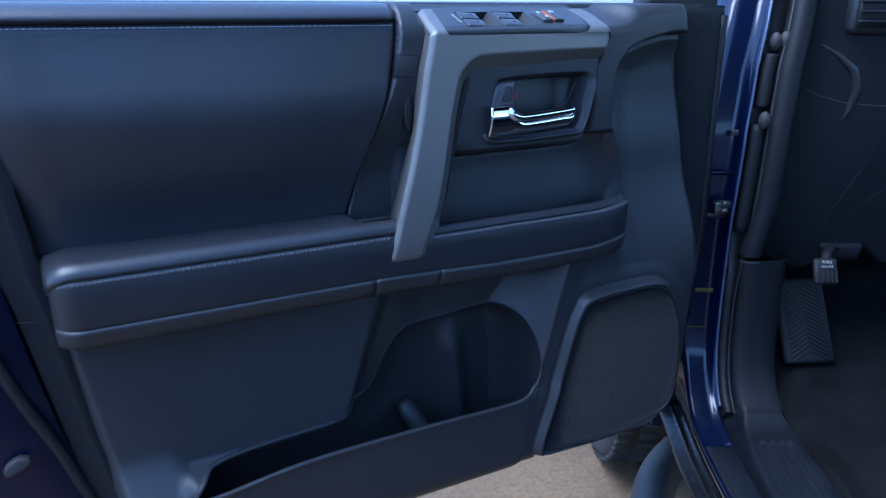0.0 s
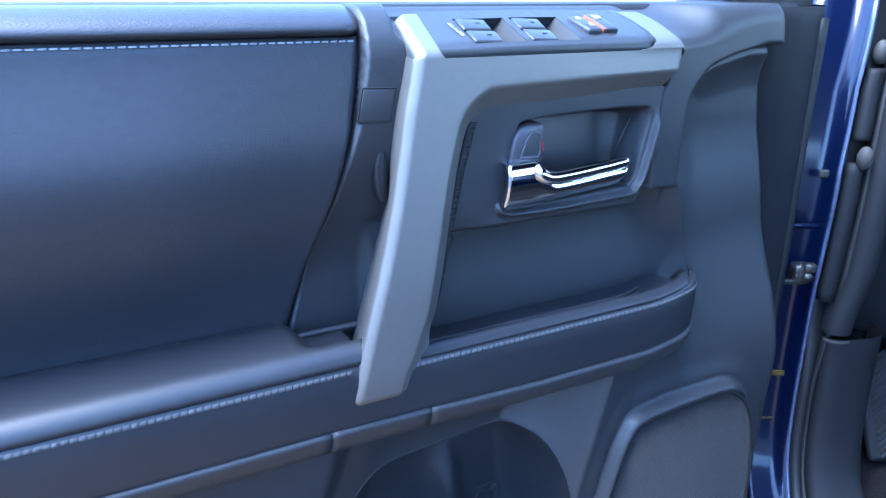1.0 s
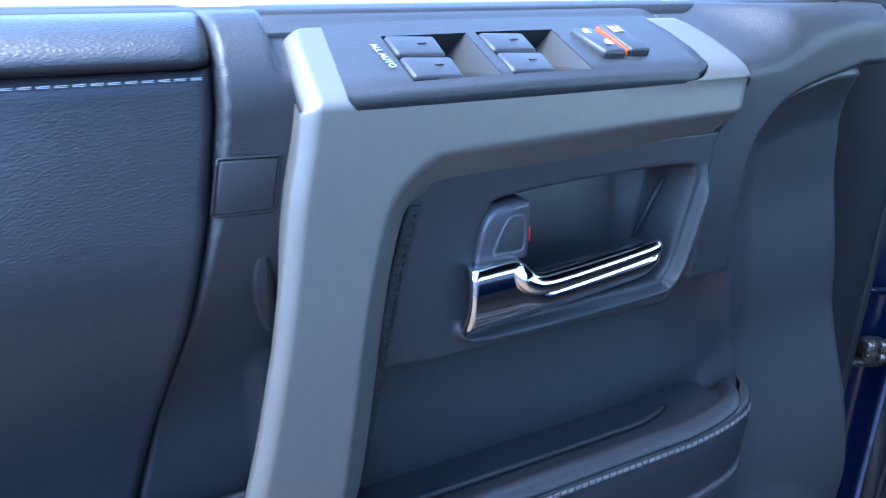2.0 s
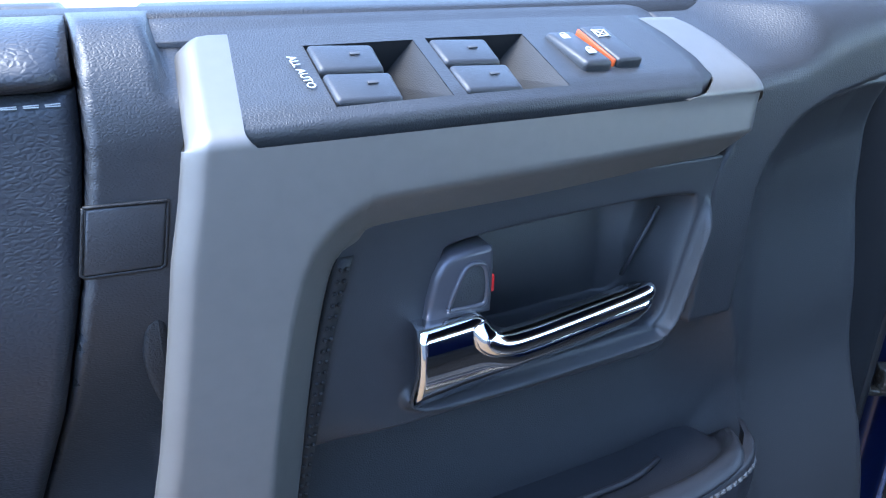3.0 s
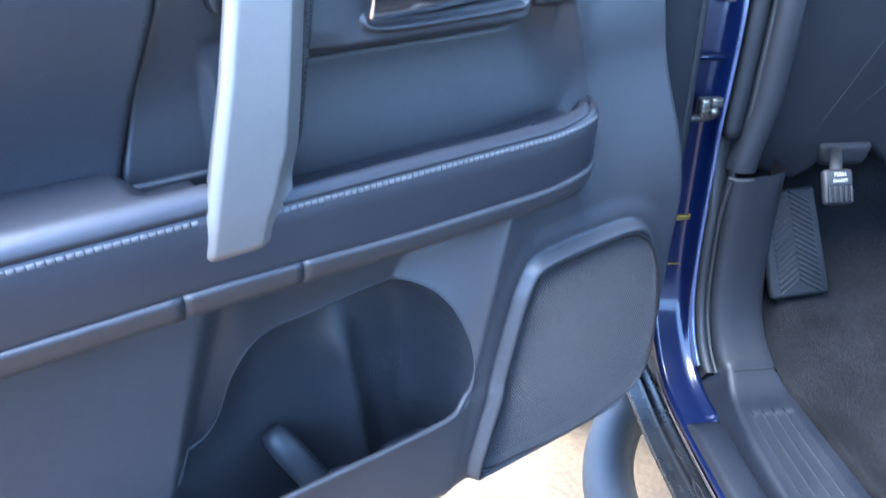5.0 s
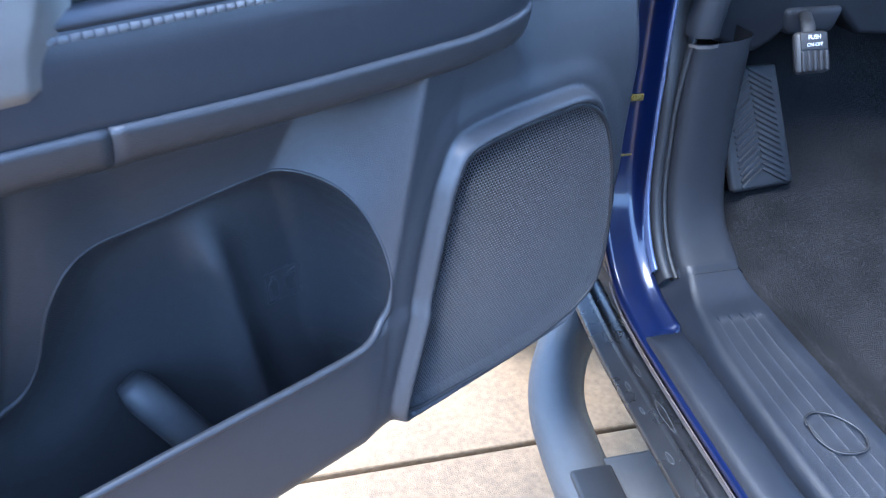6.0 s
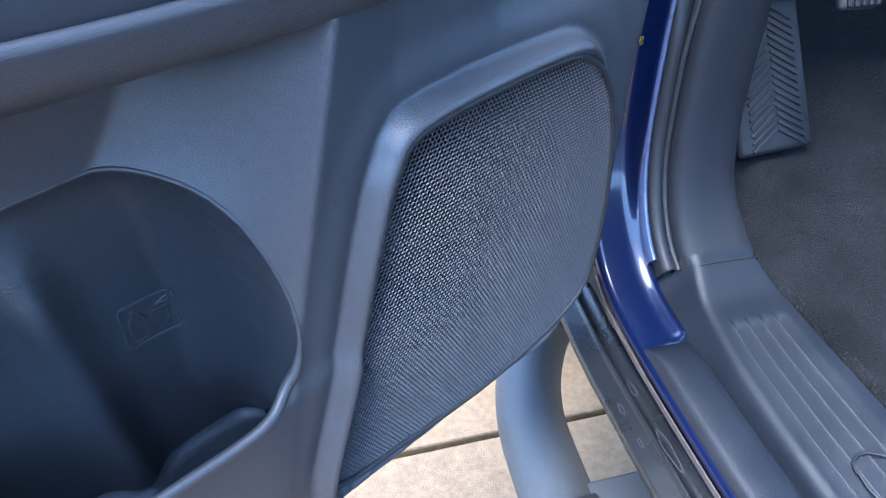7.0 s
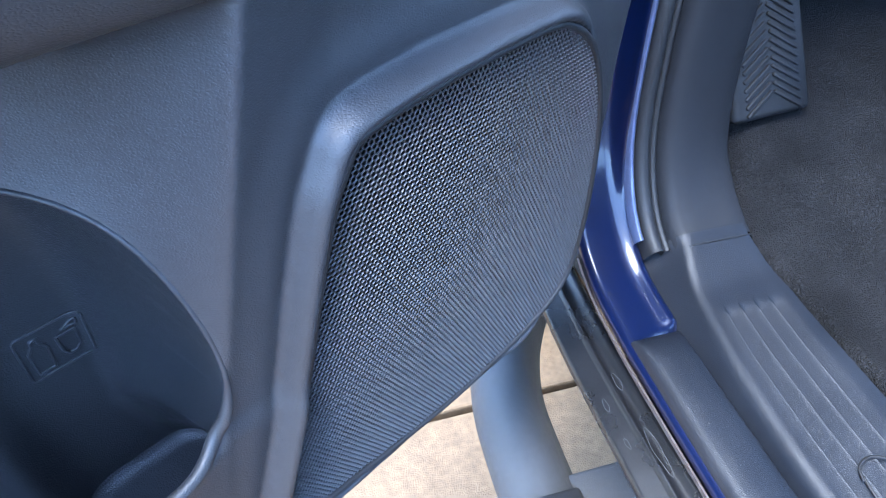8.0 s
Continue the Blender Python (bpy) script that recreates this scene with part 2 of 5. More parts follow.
# outlines in (u, z)
POCKET = spline([(-0.338, 0.745), (-0.325, 0.763), (-0.29, 0.771), (-0.13, 0.779), (-0.088, 0.795), (-0.064, 0.848), (-0.038, 0.876), (0.006, 0.879), (0.085, 0.885),
                 (0.119, 0.884), (0.141, 0.867), (0.152, 0.828), (0.1515, 0.790), (0.141, 0.768), (0.119, 0.757), (0.07, 0.755), (-0.042, 0.757), (-0.2, 0.755), (-0.31, 0.741)], 5, True)
SPEAKER = spline([(0.158, 0.672), (0.184, 0.757), (0.204, 0.834), (0.218, 0.873), (0.240, 0.890), (0.337, 0.894), (0.372, 0.885), (0.398, 0.856), (0.416, 0.797), (0.421, 0.715),
                  (0.400, 0.666), (0.31, 0.646), (0.205, 0.652), (0.168, 0.656)], 5, True)
CAVE = spline([(-0.36, 0.56), (-0.35, 0.70), (-0.338, 0.745), (-0.29, 0.771), (-0.13, 0.779), (-0.088, 0.795), (-0.064, 0.848), (-0.038, 0.876), (0.006, 0.879), (0.085, 0.885), (0.119, 0.884), (0.141, 0.867), (0.152, 0.828), (0.157, 0.77), (0.157, 0.70), (0.157, 0.56)], 4, True)
CUP = spline([(0.063, 1.150), (0.066, 1.185), (0.071, 1.206), (0.083, 1.215), (0.157, 1.2185), (0.208, 1.218), (0.217, 1.212), (0.216, 1.198), (0.206, 1.158), (0.199, 1.146), (0.186, 1.143), (0.075, 1.141)], 4, True)


def left_edge(z):
    return np.interp(z, [0.62, 0.66, 0.75, 0.826, 0.926, 0.975, 1.035, 1.31], [-0.372, -0.402, -0.4236, -0.4388, -0.4530, -0.4590, -0.4700, -0.497])


def right_edge(z):
    return np.interp(z, [0.622, 0.630, 0.645, 0.67, 0.70, 0.75, 0.80, 0.90, 0.989, 1.056, 1.152, 1.253, 1.31], [0.33, 0.375, 0.403, 0.425, 0.438, 0.450, 0.458, 0.463, 0.455, 0.443, 0.428, 0.405, 0.392])


def seam_u(z):
    return np.interp(z, [1.03, 1.043, 1.102, 1.157, 1.217, 1.262, 1.31], [-0.115, -0.112, -0.095, -0.076, -0.060, -0.052, -0.049])


def trim_depth(U, Z, liner=False):
    """How far the moulded door trim stands out at each place."""
    # upper half
    strip = -0.001 - 0.042 * sm(1.222, 1.085, Z)
    R, uf = 0.036, 0.262
    zf = np.interp(U, [0.26, 0.282, 0.314, 0.36], [1.240, 1.247, 1.257, 1.266])
    q0, q1 = R - (U - uf), R - (zf - Z)
    d = R - (np.hypot(np.maximum(q0, 0), np.maximum(q1, 0)) + np.minimum(np.maximum(q0, q1), 0))
    right = 0.009 - (0.016 * sm(0.0, 0.006, d) + 0.005 * np.exp(-((d - 0.006) / 0.0028) ** 2)) * sm(1.08, 1.19, Z) - 0.010 * sm(0.0, 0.05, d) - 0.006 * sm(1.2, 1.05, Z) - 0.05 * np.clip(U - 0.285, 0, 0.2) * sm(0.0, 0.03, d) - 0.03 * np.clip(U - 0.25, 0, 0.2)
    upper = lerp(strip, right, sm(0.215, 0.226, U))
    inward = np.clip((0.303 - 0.32 * (Z - 1.05) - U) / 0.056, 0, 1)
    recess = sm(-0.05, -0.04, U) * (1 - (1 - inward) ** 2.2) * sm(1.136, 1.128, Z)
    upper = lerp(upper, lerp(-0.026, -0.034, sm(1.03, 1.105, Z)), recess)
    far = np.interp(Z, [1.225, 1.236, 1.26, 1.27, 1.30], [0.229, 0.2365, 0.2395, 0.236, 0.225])
    hidden = sm(-0.017, -0.011, U) * sm(0.0, -0.006, U - far) * sm(1.110, 1.118, Z)
    upper = lerp(upper, np.minimum(upper, -0.047), hidden)
    zr = lerp(1.262, 1.286, sm(0.245, 0.36, U))
    roll = lerp(0.05, 0.022, sm(0.245, 0.36, U)) * (1 - np.sqrt(np.clip(1 - ((np.maximum(Z, zr) - zr) / (1.306 - zr)) ** 2, 0, 1)))
    upper = upper - roll * (1 - hidden) - hidden * 0.02 * sm(1.292, 1.306, Z)
    slope = np.interp(Z, [1.255, 1.262, 1.2736, 1.2955, 1.306], [0.02, 0.0120, 0.0040, -0.046, -0.070])
    upper = lerp(upper, np.minimum(upper, slope), sm(-0.0270, -0.0215, U) * sm(0.30, 0.245, U))
    upper = lerp(upper, -0.075, sm(0.0005, -0.003, U - seam_u(Z)))
    # lower half
    deep = lerp(-0.021 + 0.09 * (0.95 - Z), -0.028 - 0.115 * (0.95 - Z), sm(-0.014, 0.014, U - (-0.070 - 0.34 * (0.94 - Z))))
    ulr = 0.191 - 0.237 * (0.962 - Z)
    face = 0.030 - 0.2 * np.clip(U - ulr, 0, 0.045)
    ramp = np.interp(Z, [0.78, 0.83, 0.86, 0.93, 0.975], [0.095, 0.088, 0.082, 0.056, 0.018])
    low = lerp(deep - 0.012 * sm(0.83, 0.90, Z) * sm(-0.06, 0.0, U), face, np.clip((U - ulr + ramp) / ramp, 0, 1) ** 1.25)
    dp = sdf(POCKET, U, Z)
    if liner:
        cave = lerp(-0.070, -0.086, sm(-0.10, 0.0, U)) + 0.018 * np.exp(-((U - 0.060 - 0.10 * (0.80 - Z)) / 0.016) ** 2) * sm(0.865, 0.79, Z)
        d = np.clip(-sdf(CAVE, U, Z) / lerp(0.060, 0.032, sm(-0.08, 0.02, U)), 0, 1)
        cave = lerp(low - 0.004, cave, np.sqrt(1 - (1 - d) ** 2))
        return lerp(cave, -0.002, sm(0.632, 0.623, Z))
    edge_left = sm(-0.335, -0.36, U)
    wall = sm(lerp(0.775, 0.80, edge_left), lerp(0.757, 0.72, edge_left), Z)
    low = lerp(low, np.maximum(low, 0.033 - 0.2 * np.clip(U - ulr, 0, 0.045)), wall)
    ds = sdf(SPEAKER, U, Z)
    ridge = 0.0145 * np.sin(np.pi * np.clip((ds + 0.003) / 0.0160, 0, 1)) ** 0.9 * sm(0.42, 0.36, U) * sm(0.625, 0.66, Z)
    fall = sm(0.018, 0.040, ds) * 0.003
    low = low + (ridge - fall) * sm(0.115, 0.15, U)
    low = np.where(ds < 0.001, np.minimum(low, 0.010), low)
    low = low - 0.035 * np.clip((0.665 - Z) / 0.045, 0, 1) ** 2 * sm(0.004, 0.02, ds)
    # cove under the arm band
    w = sm(0.262, 0.305, U)
    out = lerp(low, upper, sm(lerp(0.985, 0.905, w), lerp(1.0, 1.10, w), Z))
    # the outer rim turns back
    out = out - 0.055 * np.clip(1 - (U - left_edge(Z)) / 0.02, 0, 1) ** 2 - lerp(0.055, 0.016, sm(0.66, 0.74, Z)) * np.clip(1 - (right_edge(Z) - U) / 0.02, 0, 1) ** 2
    return out


zs = np.r_[np.linspace(0.622, 1.0, 152), np.linspace(1.0025, 1.3025, 120)]
ss = np.linspace(0, 1, 372)
Zg = zs[:, None] + 0 * ss[None]
Ug = left_edge(Zg) + (right_edge(Zg) - left_edge(Zg)) * ss[None]
trim_bm = net(PP(Ug, trim_depth(Ug, Zg), Zg), skirt=np.array([0, 0.03, 0]))


def cut_out(bm, outline, keep_inside, where, depth):
    """Removes the faces on one side of an outline and draws the cut edge onto it."""
    c = [(f, f.calc_center_median()) for f in bm.faces]
    c = [(f, m) for f, m in c if where(m.z + DOOR_Z)]
    d = sdf(outline, np.array([m.x for f, m in c]), np.array([m.z + DOOR_Z for f, m in c]))
    gone = [f for (f, m), v in zip(c, d) if (v > 0) == keep_inside]
    rim = {v for f in gone for v in f.verts}
    bmesh.ops.delete(bm, geom=gone, context="FACES")
    rim = [v for v in rim if v.is_valid and where(v.co.z + DOOR_Z)]
    fine = resample(np.r_[outline, outline[:1]], 1500)
    for v in rim:
        k = int(np.argmin((fine[:, 0] - v.co.x) ** 2 + (fine[:, 1] - v.co.z - DOOR_Z) ** 2))
        v.co.x, v.co.z = float(fine[k, 0]), float(fine[k, 1]) - DOOR_Z
    at = depth(np.array([v.co.x for v in rim]), np.array([v.co.z + DOOR_Z for v in rim]))
    for v, n in zip(rim, at):
        v.co.y = -float(n)


cut_out(trim_bm, POCKET, False, lambda z: z < 0.91, trim_depth)
trim = part("door_trim", trim_bm, TRIM, door, "moulded grained black plastic trim with a deep bottle pocket")
lu, lz = np.linspace(-0.37, 0.168, 220), np.linspace(0.6225, 0.915, 122)
LU, LZ = np.meshgrid(lu, lz, indexing="ij")
liner_bm = net(PP(LU, trim_depth(LU, LZ, True), LZ))
cut_out(liner_bm, CAVE, True, lambda z: z > 0.70, lambda u, z: trim_depth(u, z, True))
part("pocket_liner", liner_bm, LINER, trim, "dark moulded bottle pocket")
rim_n = trim_depth(POCKET[:, 0], POCKET[:, 1])
low_lip = sm(0.80, 0.77, POCKET[:, 1])
rim_path = [P(u, n - 0.0010 + 0.0006 * k, z) for (u, z), n, k in zip(POCKET, rim_n, low_lip)]
part("pocket_rim", tube(rim_path + rim_path[:1], list(np.r_[0.0015 + 0.0019 * low_lip, 0.0015]), 8), TRIM, trim)

# outer border of the trim, where it meets the painted shell
bz_ = np.linspace(0.64, 1.295, 60)
b_out = np.interp(bz_, [0.64, 0.70, 0.741, 0.821, 0.907, 0.977, 1.02, 1.30], [-0.405, -0.436, -0.4509, -0.4624, -0.4763, -0.4868, -0.4953, -0.528])
b_in = left_edge(bz_)
border = np.stack([PP(lerp(b_in, b_out, w), np.full(60, n), bz_) for w, n in ((-0.5, -0.030), (-0.08, -0.0265), (0.0, -0.0275), (0.12, -0.033), (0.9, -0.043), (1.0, -0.047), (1.0, -0.060))], 1)
part("trim_border", net(border), TRIMGREY, door, "plain black border of the trim")
part("border_joint", tube([P(u, n, 0.9755 + 0.05 * (u + 0.487)) for u, n in ((-0.4880, -0.0430), (-0.4780, -0.0385), (-0.4680, -0.0335))], 0.0006, 6), RUBBER, trim)

# the metal door behind the trim
shell_outline = spline([(-0.625, 1.30), (-0.615, 1.05), (-0.590, 0.85), (-0.550, 0.70), (-0.485, 0.617), (-0.38, 0.598), (0.0, 0.595), (0.36, 0.597), (0.44, 0.615), (0.488, 0.665), (0.518, 0.76), (0.532, 0.93), (0.528, 1.06), (0.516, 1.24), (0.511, 1.30)], 6)
ring = []
for u, z in shell_outline:
    d = Vector((0.0 - u, 0.98 - z)).normalized() * (1.0 if u < -0.4 and z > 0.66 else 0.3)
    ring.append([P(u + d.x * i, n, z + d.y * i) for i, n in ((0.115, -0.062), (0.070, -0.052), (0.030, -0.048), (0.005, -0.046), (0.0, -0.051), (-0.002, -0.085), (0.0, -0.119), (0.005, -0.122), (0.06, -0.124))])
sharpen(part("door_shell", net(np.array(ring)), PAINT, door, "dark blue painted steel"), 35)
outer = slab([(lerp(0, u, 1.02 if u < 0 else 1.0), z - DOOR_Z + (-0.022 if z > 1.2 else -0.012)) for u, z in shell_outline], 0.05, 0.008)
bmesh.ops.translate(outer, verts=outer.verts, vec=(0, 0.125, 0))
sharpen(part("outer_skin", outer, PAINT, door), 35)
part("weatherstrip", tube([P(u * 0.985, -0.044, z + 0.006) for u, z in resample(spline([(-0.575, 1.28), (-0.548, 1.05), (-0.520, 0.92), (-0.501, 0.86), (-0.478, 0.80), (-0.456, 0.73), (-0.415, 0.65), (-0.35, 0.616), (0.0, 0.609), (0.36, 0.611), (0.43, 0.628), (0.476, 0.675), (0.505, 0.76), (0.520, 0.93), (0.514, 1.28)], 6), 90)], 0.007, 8), RUBBER, door)
latch = slab(spline([(-0.527, 0.792 - DOOR_Z), (-0.506, 0.800 - DOOR_Z), (-0.503, 0.808 - DOOR_Z), (-0.515, 0.812 - DOOR_Z), (-0.529, 0.803 - DOOR_Z)], 4, True), 0.010, 0.002)
bmesh.ops.translate(latch, verts=latch.verts, vec=(0, 0.040, 0))
part("latch_catch", latch, GREYRUB, door, "pale latch catch on the shut face")
# dark plastic front facing between trim and hinge edge
gz = np.linspace(0.69, 1.298, 50)
cols = [(lambda z: right_edge(z) - 0.006, -0.056), (lambda z: right_edge(z) + 0.002, -0.040), (lambda z: np.maximum(right_edge(z) + 0.016, np.interp(z, [0.69, 0.76, 0.93, 1.06, 1.3], [0.465, 0.490, 0.500, 0.495, 0.47])), -0.037), (lambda z: np.interp(z, [0.69, 0.76, 0.93, 1.06, 1.3], [0.482, 0.508, 0.5255, 0.522, 0.505]), -0.042), (lambda z: np.interp(z, [0.69, 0.76, 0.93, 1.06, 1.3], [0.486, 0.512, 0.5295, 0.526, 0.509]), -0.052)]
facing = np.stack([np.stack([np.maximum(c(gz), right_edge(gz) - 0.006), 0 * gz - n, gz - DOOR_Z], -1) for c, n in cols], 1)
part("front_facing", net(facing, skirt=np.array([0, 0.02, 0])), TRIMGREY, door)
# window line: inner seal and frame foot
part("window_seal", net(np.stack([PP(np.linspace(-0.49, 0.47, 40), np.full(40, n), 1.2985 + 0 * np.linspace(0, 1, 40) + h) for n, h in ((-0.045, -0.006), (-0.052, 0.003), (-0.064, 0.005), (-0.072, -0.006))], 0), skirt=np.array([0, 0.002, -0.01])), RUBBER, door)
corner_cover = part("mirror_corner", slab([(0.36, 0.6985), (0.512, 0.6960), (0.509, 0.78), (0.45, 0.82), (0.40, 0.722)], 0.03, 0.003), DARK, door)
corner_cover.data.transform(Matrix.Translation((0, 0.062, 0)))

# leather insert and belt roll
iz = np.r_[1.040, np.linspace(1.046, 1.2795, 60), 1.281]
is_ = np.linspace(0, 1, 120)
Zi = iz[:, None] + 0 * is_[None]
Ui = left_edge(Zi) + 0.012 + (seam_u(Zi) - 0.001 - left_edge(Zi) - 0.012) * is_[None]
edge = np.minimum(np.minimum(Ui - left_edge(Zi) - 0.012, seam_u(Zi) - 0.001 - Ui), 1.281 - Zi)
swell = 0.010 * sm(0.0, 0.14, Ui - left_edge(Zi)) * sm(0.0, 0.14, seam_u(Zi) - Ui) * sm(0.0, 0.10, 1.281 - Zi) * sm(1.05, 1.14, Zi)
Ni = -0.003 + swell - 0.040 * sm(1.215, 1.04, Zi) - 0.0115 * np.clip((Zi - 1.165) / 0.115, 0, 1) ** 1.4 - 0.005 * np.clip(1 - edge / 0.004, 0, 1) ** 2 - 0.012 * sm(0.05, 0.0, Ui - left_edge(Zi))
part("leather_insert", net(PP(Ui, Ni, Zi), skirt=np.array([0, 0.02, 0])), LEATHER, door, "black grained leather padded insert")
rp = spline([(-0.017, 1.2812), (-0.0105, 1.2845), (-0.0125, 1.290), (-0.022, 1.2965), (-0.036, 1.3010), (-0.052, 1.302)], 5)
ru = np.linspace(0, 1, 60)
cap = np.stack([PP(lerp(-0.475, seam_u(z) - 0.002, ru), np.full(60, n) - 0.006 * np.clip(1 - (1 - ru) / 0.012, 0, 1) ** 2, np.full(60, z)) for n, z in rp], 0)
part("belt_roll", net(cap, skirt=np.array([0, 0.02, -0.004])), LEATHER, door, "soft black leather roll along the window line")


def stitches(path, length, width, sides=(-1, 1), nrm=Vector((0, -1, 0))):
    """A row of short thread bars along a path."""
    bm = bmesh.new()
    path = [Vector(p) for p in path]
    for a, b in zip(path, path[1:]):
        d = (b - a)
        c = a + d * 0.5
        d.normalize()
        s = d.cross(nrm).normalized()
        half = width * (0.24 if len(sides) > 1 else 0.5)
        for off in sides:
            o = c + s * off * width * 0.28
            ring = []
            for t, h in ((-0.5, 0.25), (-0.25, 1), (0.25, 1), (0.5, 0.25)):
                q = o + d * length * t + s * (0.12 * width * (t + 0.5) * off)
                ring.append([bm.verts.new(q + s * half), bm.verts.new(q + nrm * width * 0.45 * h), bm.verts.new(q - s * half)])
            for r0, r1 in zip(ring, ring[1:]):
                for k in range(2):
                    bm.faces.new((r0[k], r0[k + 1], r1[k + 1], r1[k]))
    bmesh.ops.recalc_face_normals(bm, faces=bm.faces)
    return bm


def stitch_line(curve, pitch):
    n = int(np.sum(np.linalg.norm(np.diff(curve, axis=0), axis=1)) / pitch)
    return resample(curve, n)


belt = np.array([P(u, -0.0136, 1.2775) for u in np.linspace(-0.465, -0.056, 60)])
part("belt_stitching", stitches(stitch_line(belt, 0.0062), 0.0046, 0.0009), MARK, door, "pale grey thread")

# armrest pad, rear length, with its rolled front
prof = spline([(-0.055, 1.042), (-0.040, 1.053), (-0.018, 1.0575), (0.008, 1.0575), (0.024, 1.0550), (0.033, 1.0495), (0.0365, 1.0435), (0.0355, 1.0395)], 6)
au = np.r_[np.linspace(-0.452, -0.43, 8), np.linspace(-0.42, -0.13, 40), np.linspace(-0.125, -0.072, 16)]
rows = []
for n, z in prof:
    endl = np.clip((au + 0.452) / 0.03, 0, 1)
    rows.append(PP(au, n - 0.02 * (1 - np.sqrt(np.clip(1 - (1 - endl) ** 2, 0, 1))), z - 0.010 * (1 - endl) ** 2 - 0.017 * sm(-0.124, -0.102, au) * sm(0.024, 0.004, n)))
part("armrest_pad", net(np.stack(rows, 0), skirt=np.array([0, 0.01, -0.01])), PAD, door, "padded black leather armrest top")
# front length of the pad, a rolled grip edge beside the storage recess
prof2 = spline([(-0.052, 1.024), (-0.02, 1.0235), (0.0, 1.0235), (0.012, 1.024), (0.0190, 1.0275), (0.0222, 1.0345), (0.0270, 1.0405), (0.0325, 1.0398), (0.0370, 1.0350), (0.0360, 1.0312)], 5)
bu = np.r_[np.linspace(-0.036, 0.20, 40), np.linspace(0.205, 0.286, 24)]
rows = []
for k, (n, z) in enumerate(prof2):
    bend = np.clip((bu - 0.215) / 0.071, 0, 1)
    rows.append(PP(bu, n - 0.007 * bend ** 2 - 0.016 * bend ** 9, z + 0.009 * bend ** 1.7 - 0.006 * bend ** 10))
part("armrest_grip", net(np.stack(rows, 0), skirt=np.array([0, 0.01, -0.012])), PAD, door, "rolled black leather edge of the storage recess")
part("ledge_bead", tube([P(u, 0.001 - 0.012 * max(0, (u - 0.2) / 0.05) ** 2, 1.0258 + 0.002 * max(0, (u - 0.2) / 0.05) ** 2) for u in np.linspace(-0.03, 0.240, 40)], 0.0020, 8), FINE, door)
part("strip_foot", tube([P(u, -0.031, 1.0405) for u in np.linspace(-0.114, -0.045, 12)], 0.0032, 8), TRIM, door)


# band under the pad, with a lip along its foot; split by two joints
def band(u0, u1, n, pr):
    us = np.linspace(u0, u1, n)
    rows = []
    for nn, z in spline(pr, 4):
        e = np.clip((us - 0.215) / 0.083, 0, 1)
        l = np.clip((-0.425 - us) / 0.025, 0, 1)
        rows.append(PP(us, nn - 0.008 * e ** 2 - 0.020 * e ** 10 - 0.02 * l ** 2, z + 0.008 * e ** 1.7 * sm(0.95, 1.0, z) + 0.004 * e + 0.012 * e ** 14 * sm(1.0, 0.985, z) - 0.006 * sm(-0.1, 0.11, us) * sm(1.02, 0.98, z) + 0.006 * sm(-0.03, -0.09, us) * sm(1.0, 1.03, z)))
    return net(np.stack(rows, 0), skirt=np.array([0, 0.006, 0]))


part("arm_band", band(-0.449, 0.298, 100, [(0.0335, 1.0335), (0.0365, 1.0315), (0.039, 1.020), (0.0385, 1.004), (0.0375, 0.990), (0.036, 0.9855)]), PAD, door)
LIP = [(0.0355, 0.9866), (0.0380, 0.9862), (0.0396, 0.9842), (0.0392, 0.9805), (0.0345, 0.9690), (0.026, 0.9610), (0.006, 0.953), (-0.022, 0.947)]
for u0, u1, k in ((-0.449, -0.1056, 40), (-0.1048, -0.0188, 14), (-0.018, 0.298, 40)):
    part("arm_band_lip", band(u0, u1, k, LIP), TRIM, door)
st1 = np.array([P(u, 0.0378, 1.0362) for u in np.linspace(-0.44, -0.086, 60)])
st2 = np.array([P(u, 0.0378 - 0.008 * max(0, (u - 0.215) / 0.083) ** 2 - 0.020 * max(0, (u - 0.215) / 0.083) ** 10, 1.0290 + 0.008 * max(0, (u - 0.215) / 0.083) ** 1.7) for u in np.linspace(-0.034, 0.288, 60)])
part("armrest_stitching", stitches(stitch_line(st1, 0.0052), 0.0045, 0.0036, (0,)), THREAD, door, "pale grey double thread")
part("armrest_stitching", stitches(stitch_line(st2, 0.0052), 0.0045, 0.0036, (0,)), THREAD, door, "pale grey double thread")

# screw cover on the strip
cover = slab([(-0.0555, 1.2445 - DOOR_Z), (-0.030, 1.2435 - DOOR_Z), (-0.034, 1.2195 - DOOR_Z), (-0.0605, 1.2205 - DOOR_Z)], 0.008, 0.0012)
bmesh.ops.translate(cover, verts=cover.verts, vec=(0, -0.0002, 0))
lid = part("screw_cover", cover, TRIM, door, "small grained black screw cover")
cn = [(-0.0562, 1.2452), (-0.0290, 1.2441), (-0.0335, 1.2188), (-0.0612, 1.2199)]
part("cover_gap", tube([P(u, -0.0006, z) for u, z in resample(np.array(cn + cn[:1]), 40)], 0.0007, 6), RUBBER, lid)


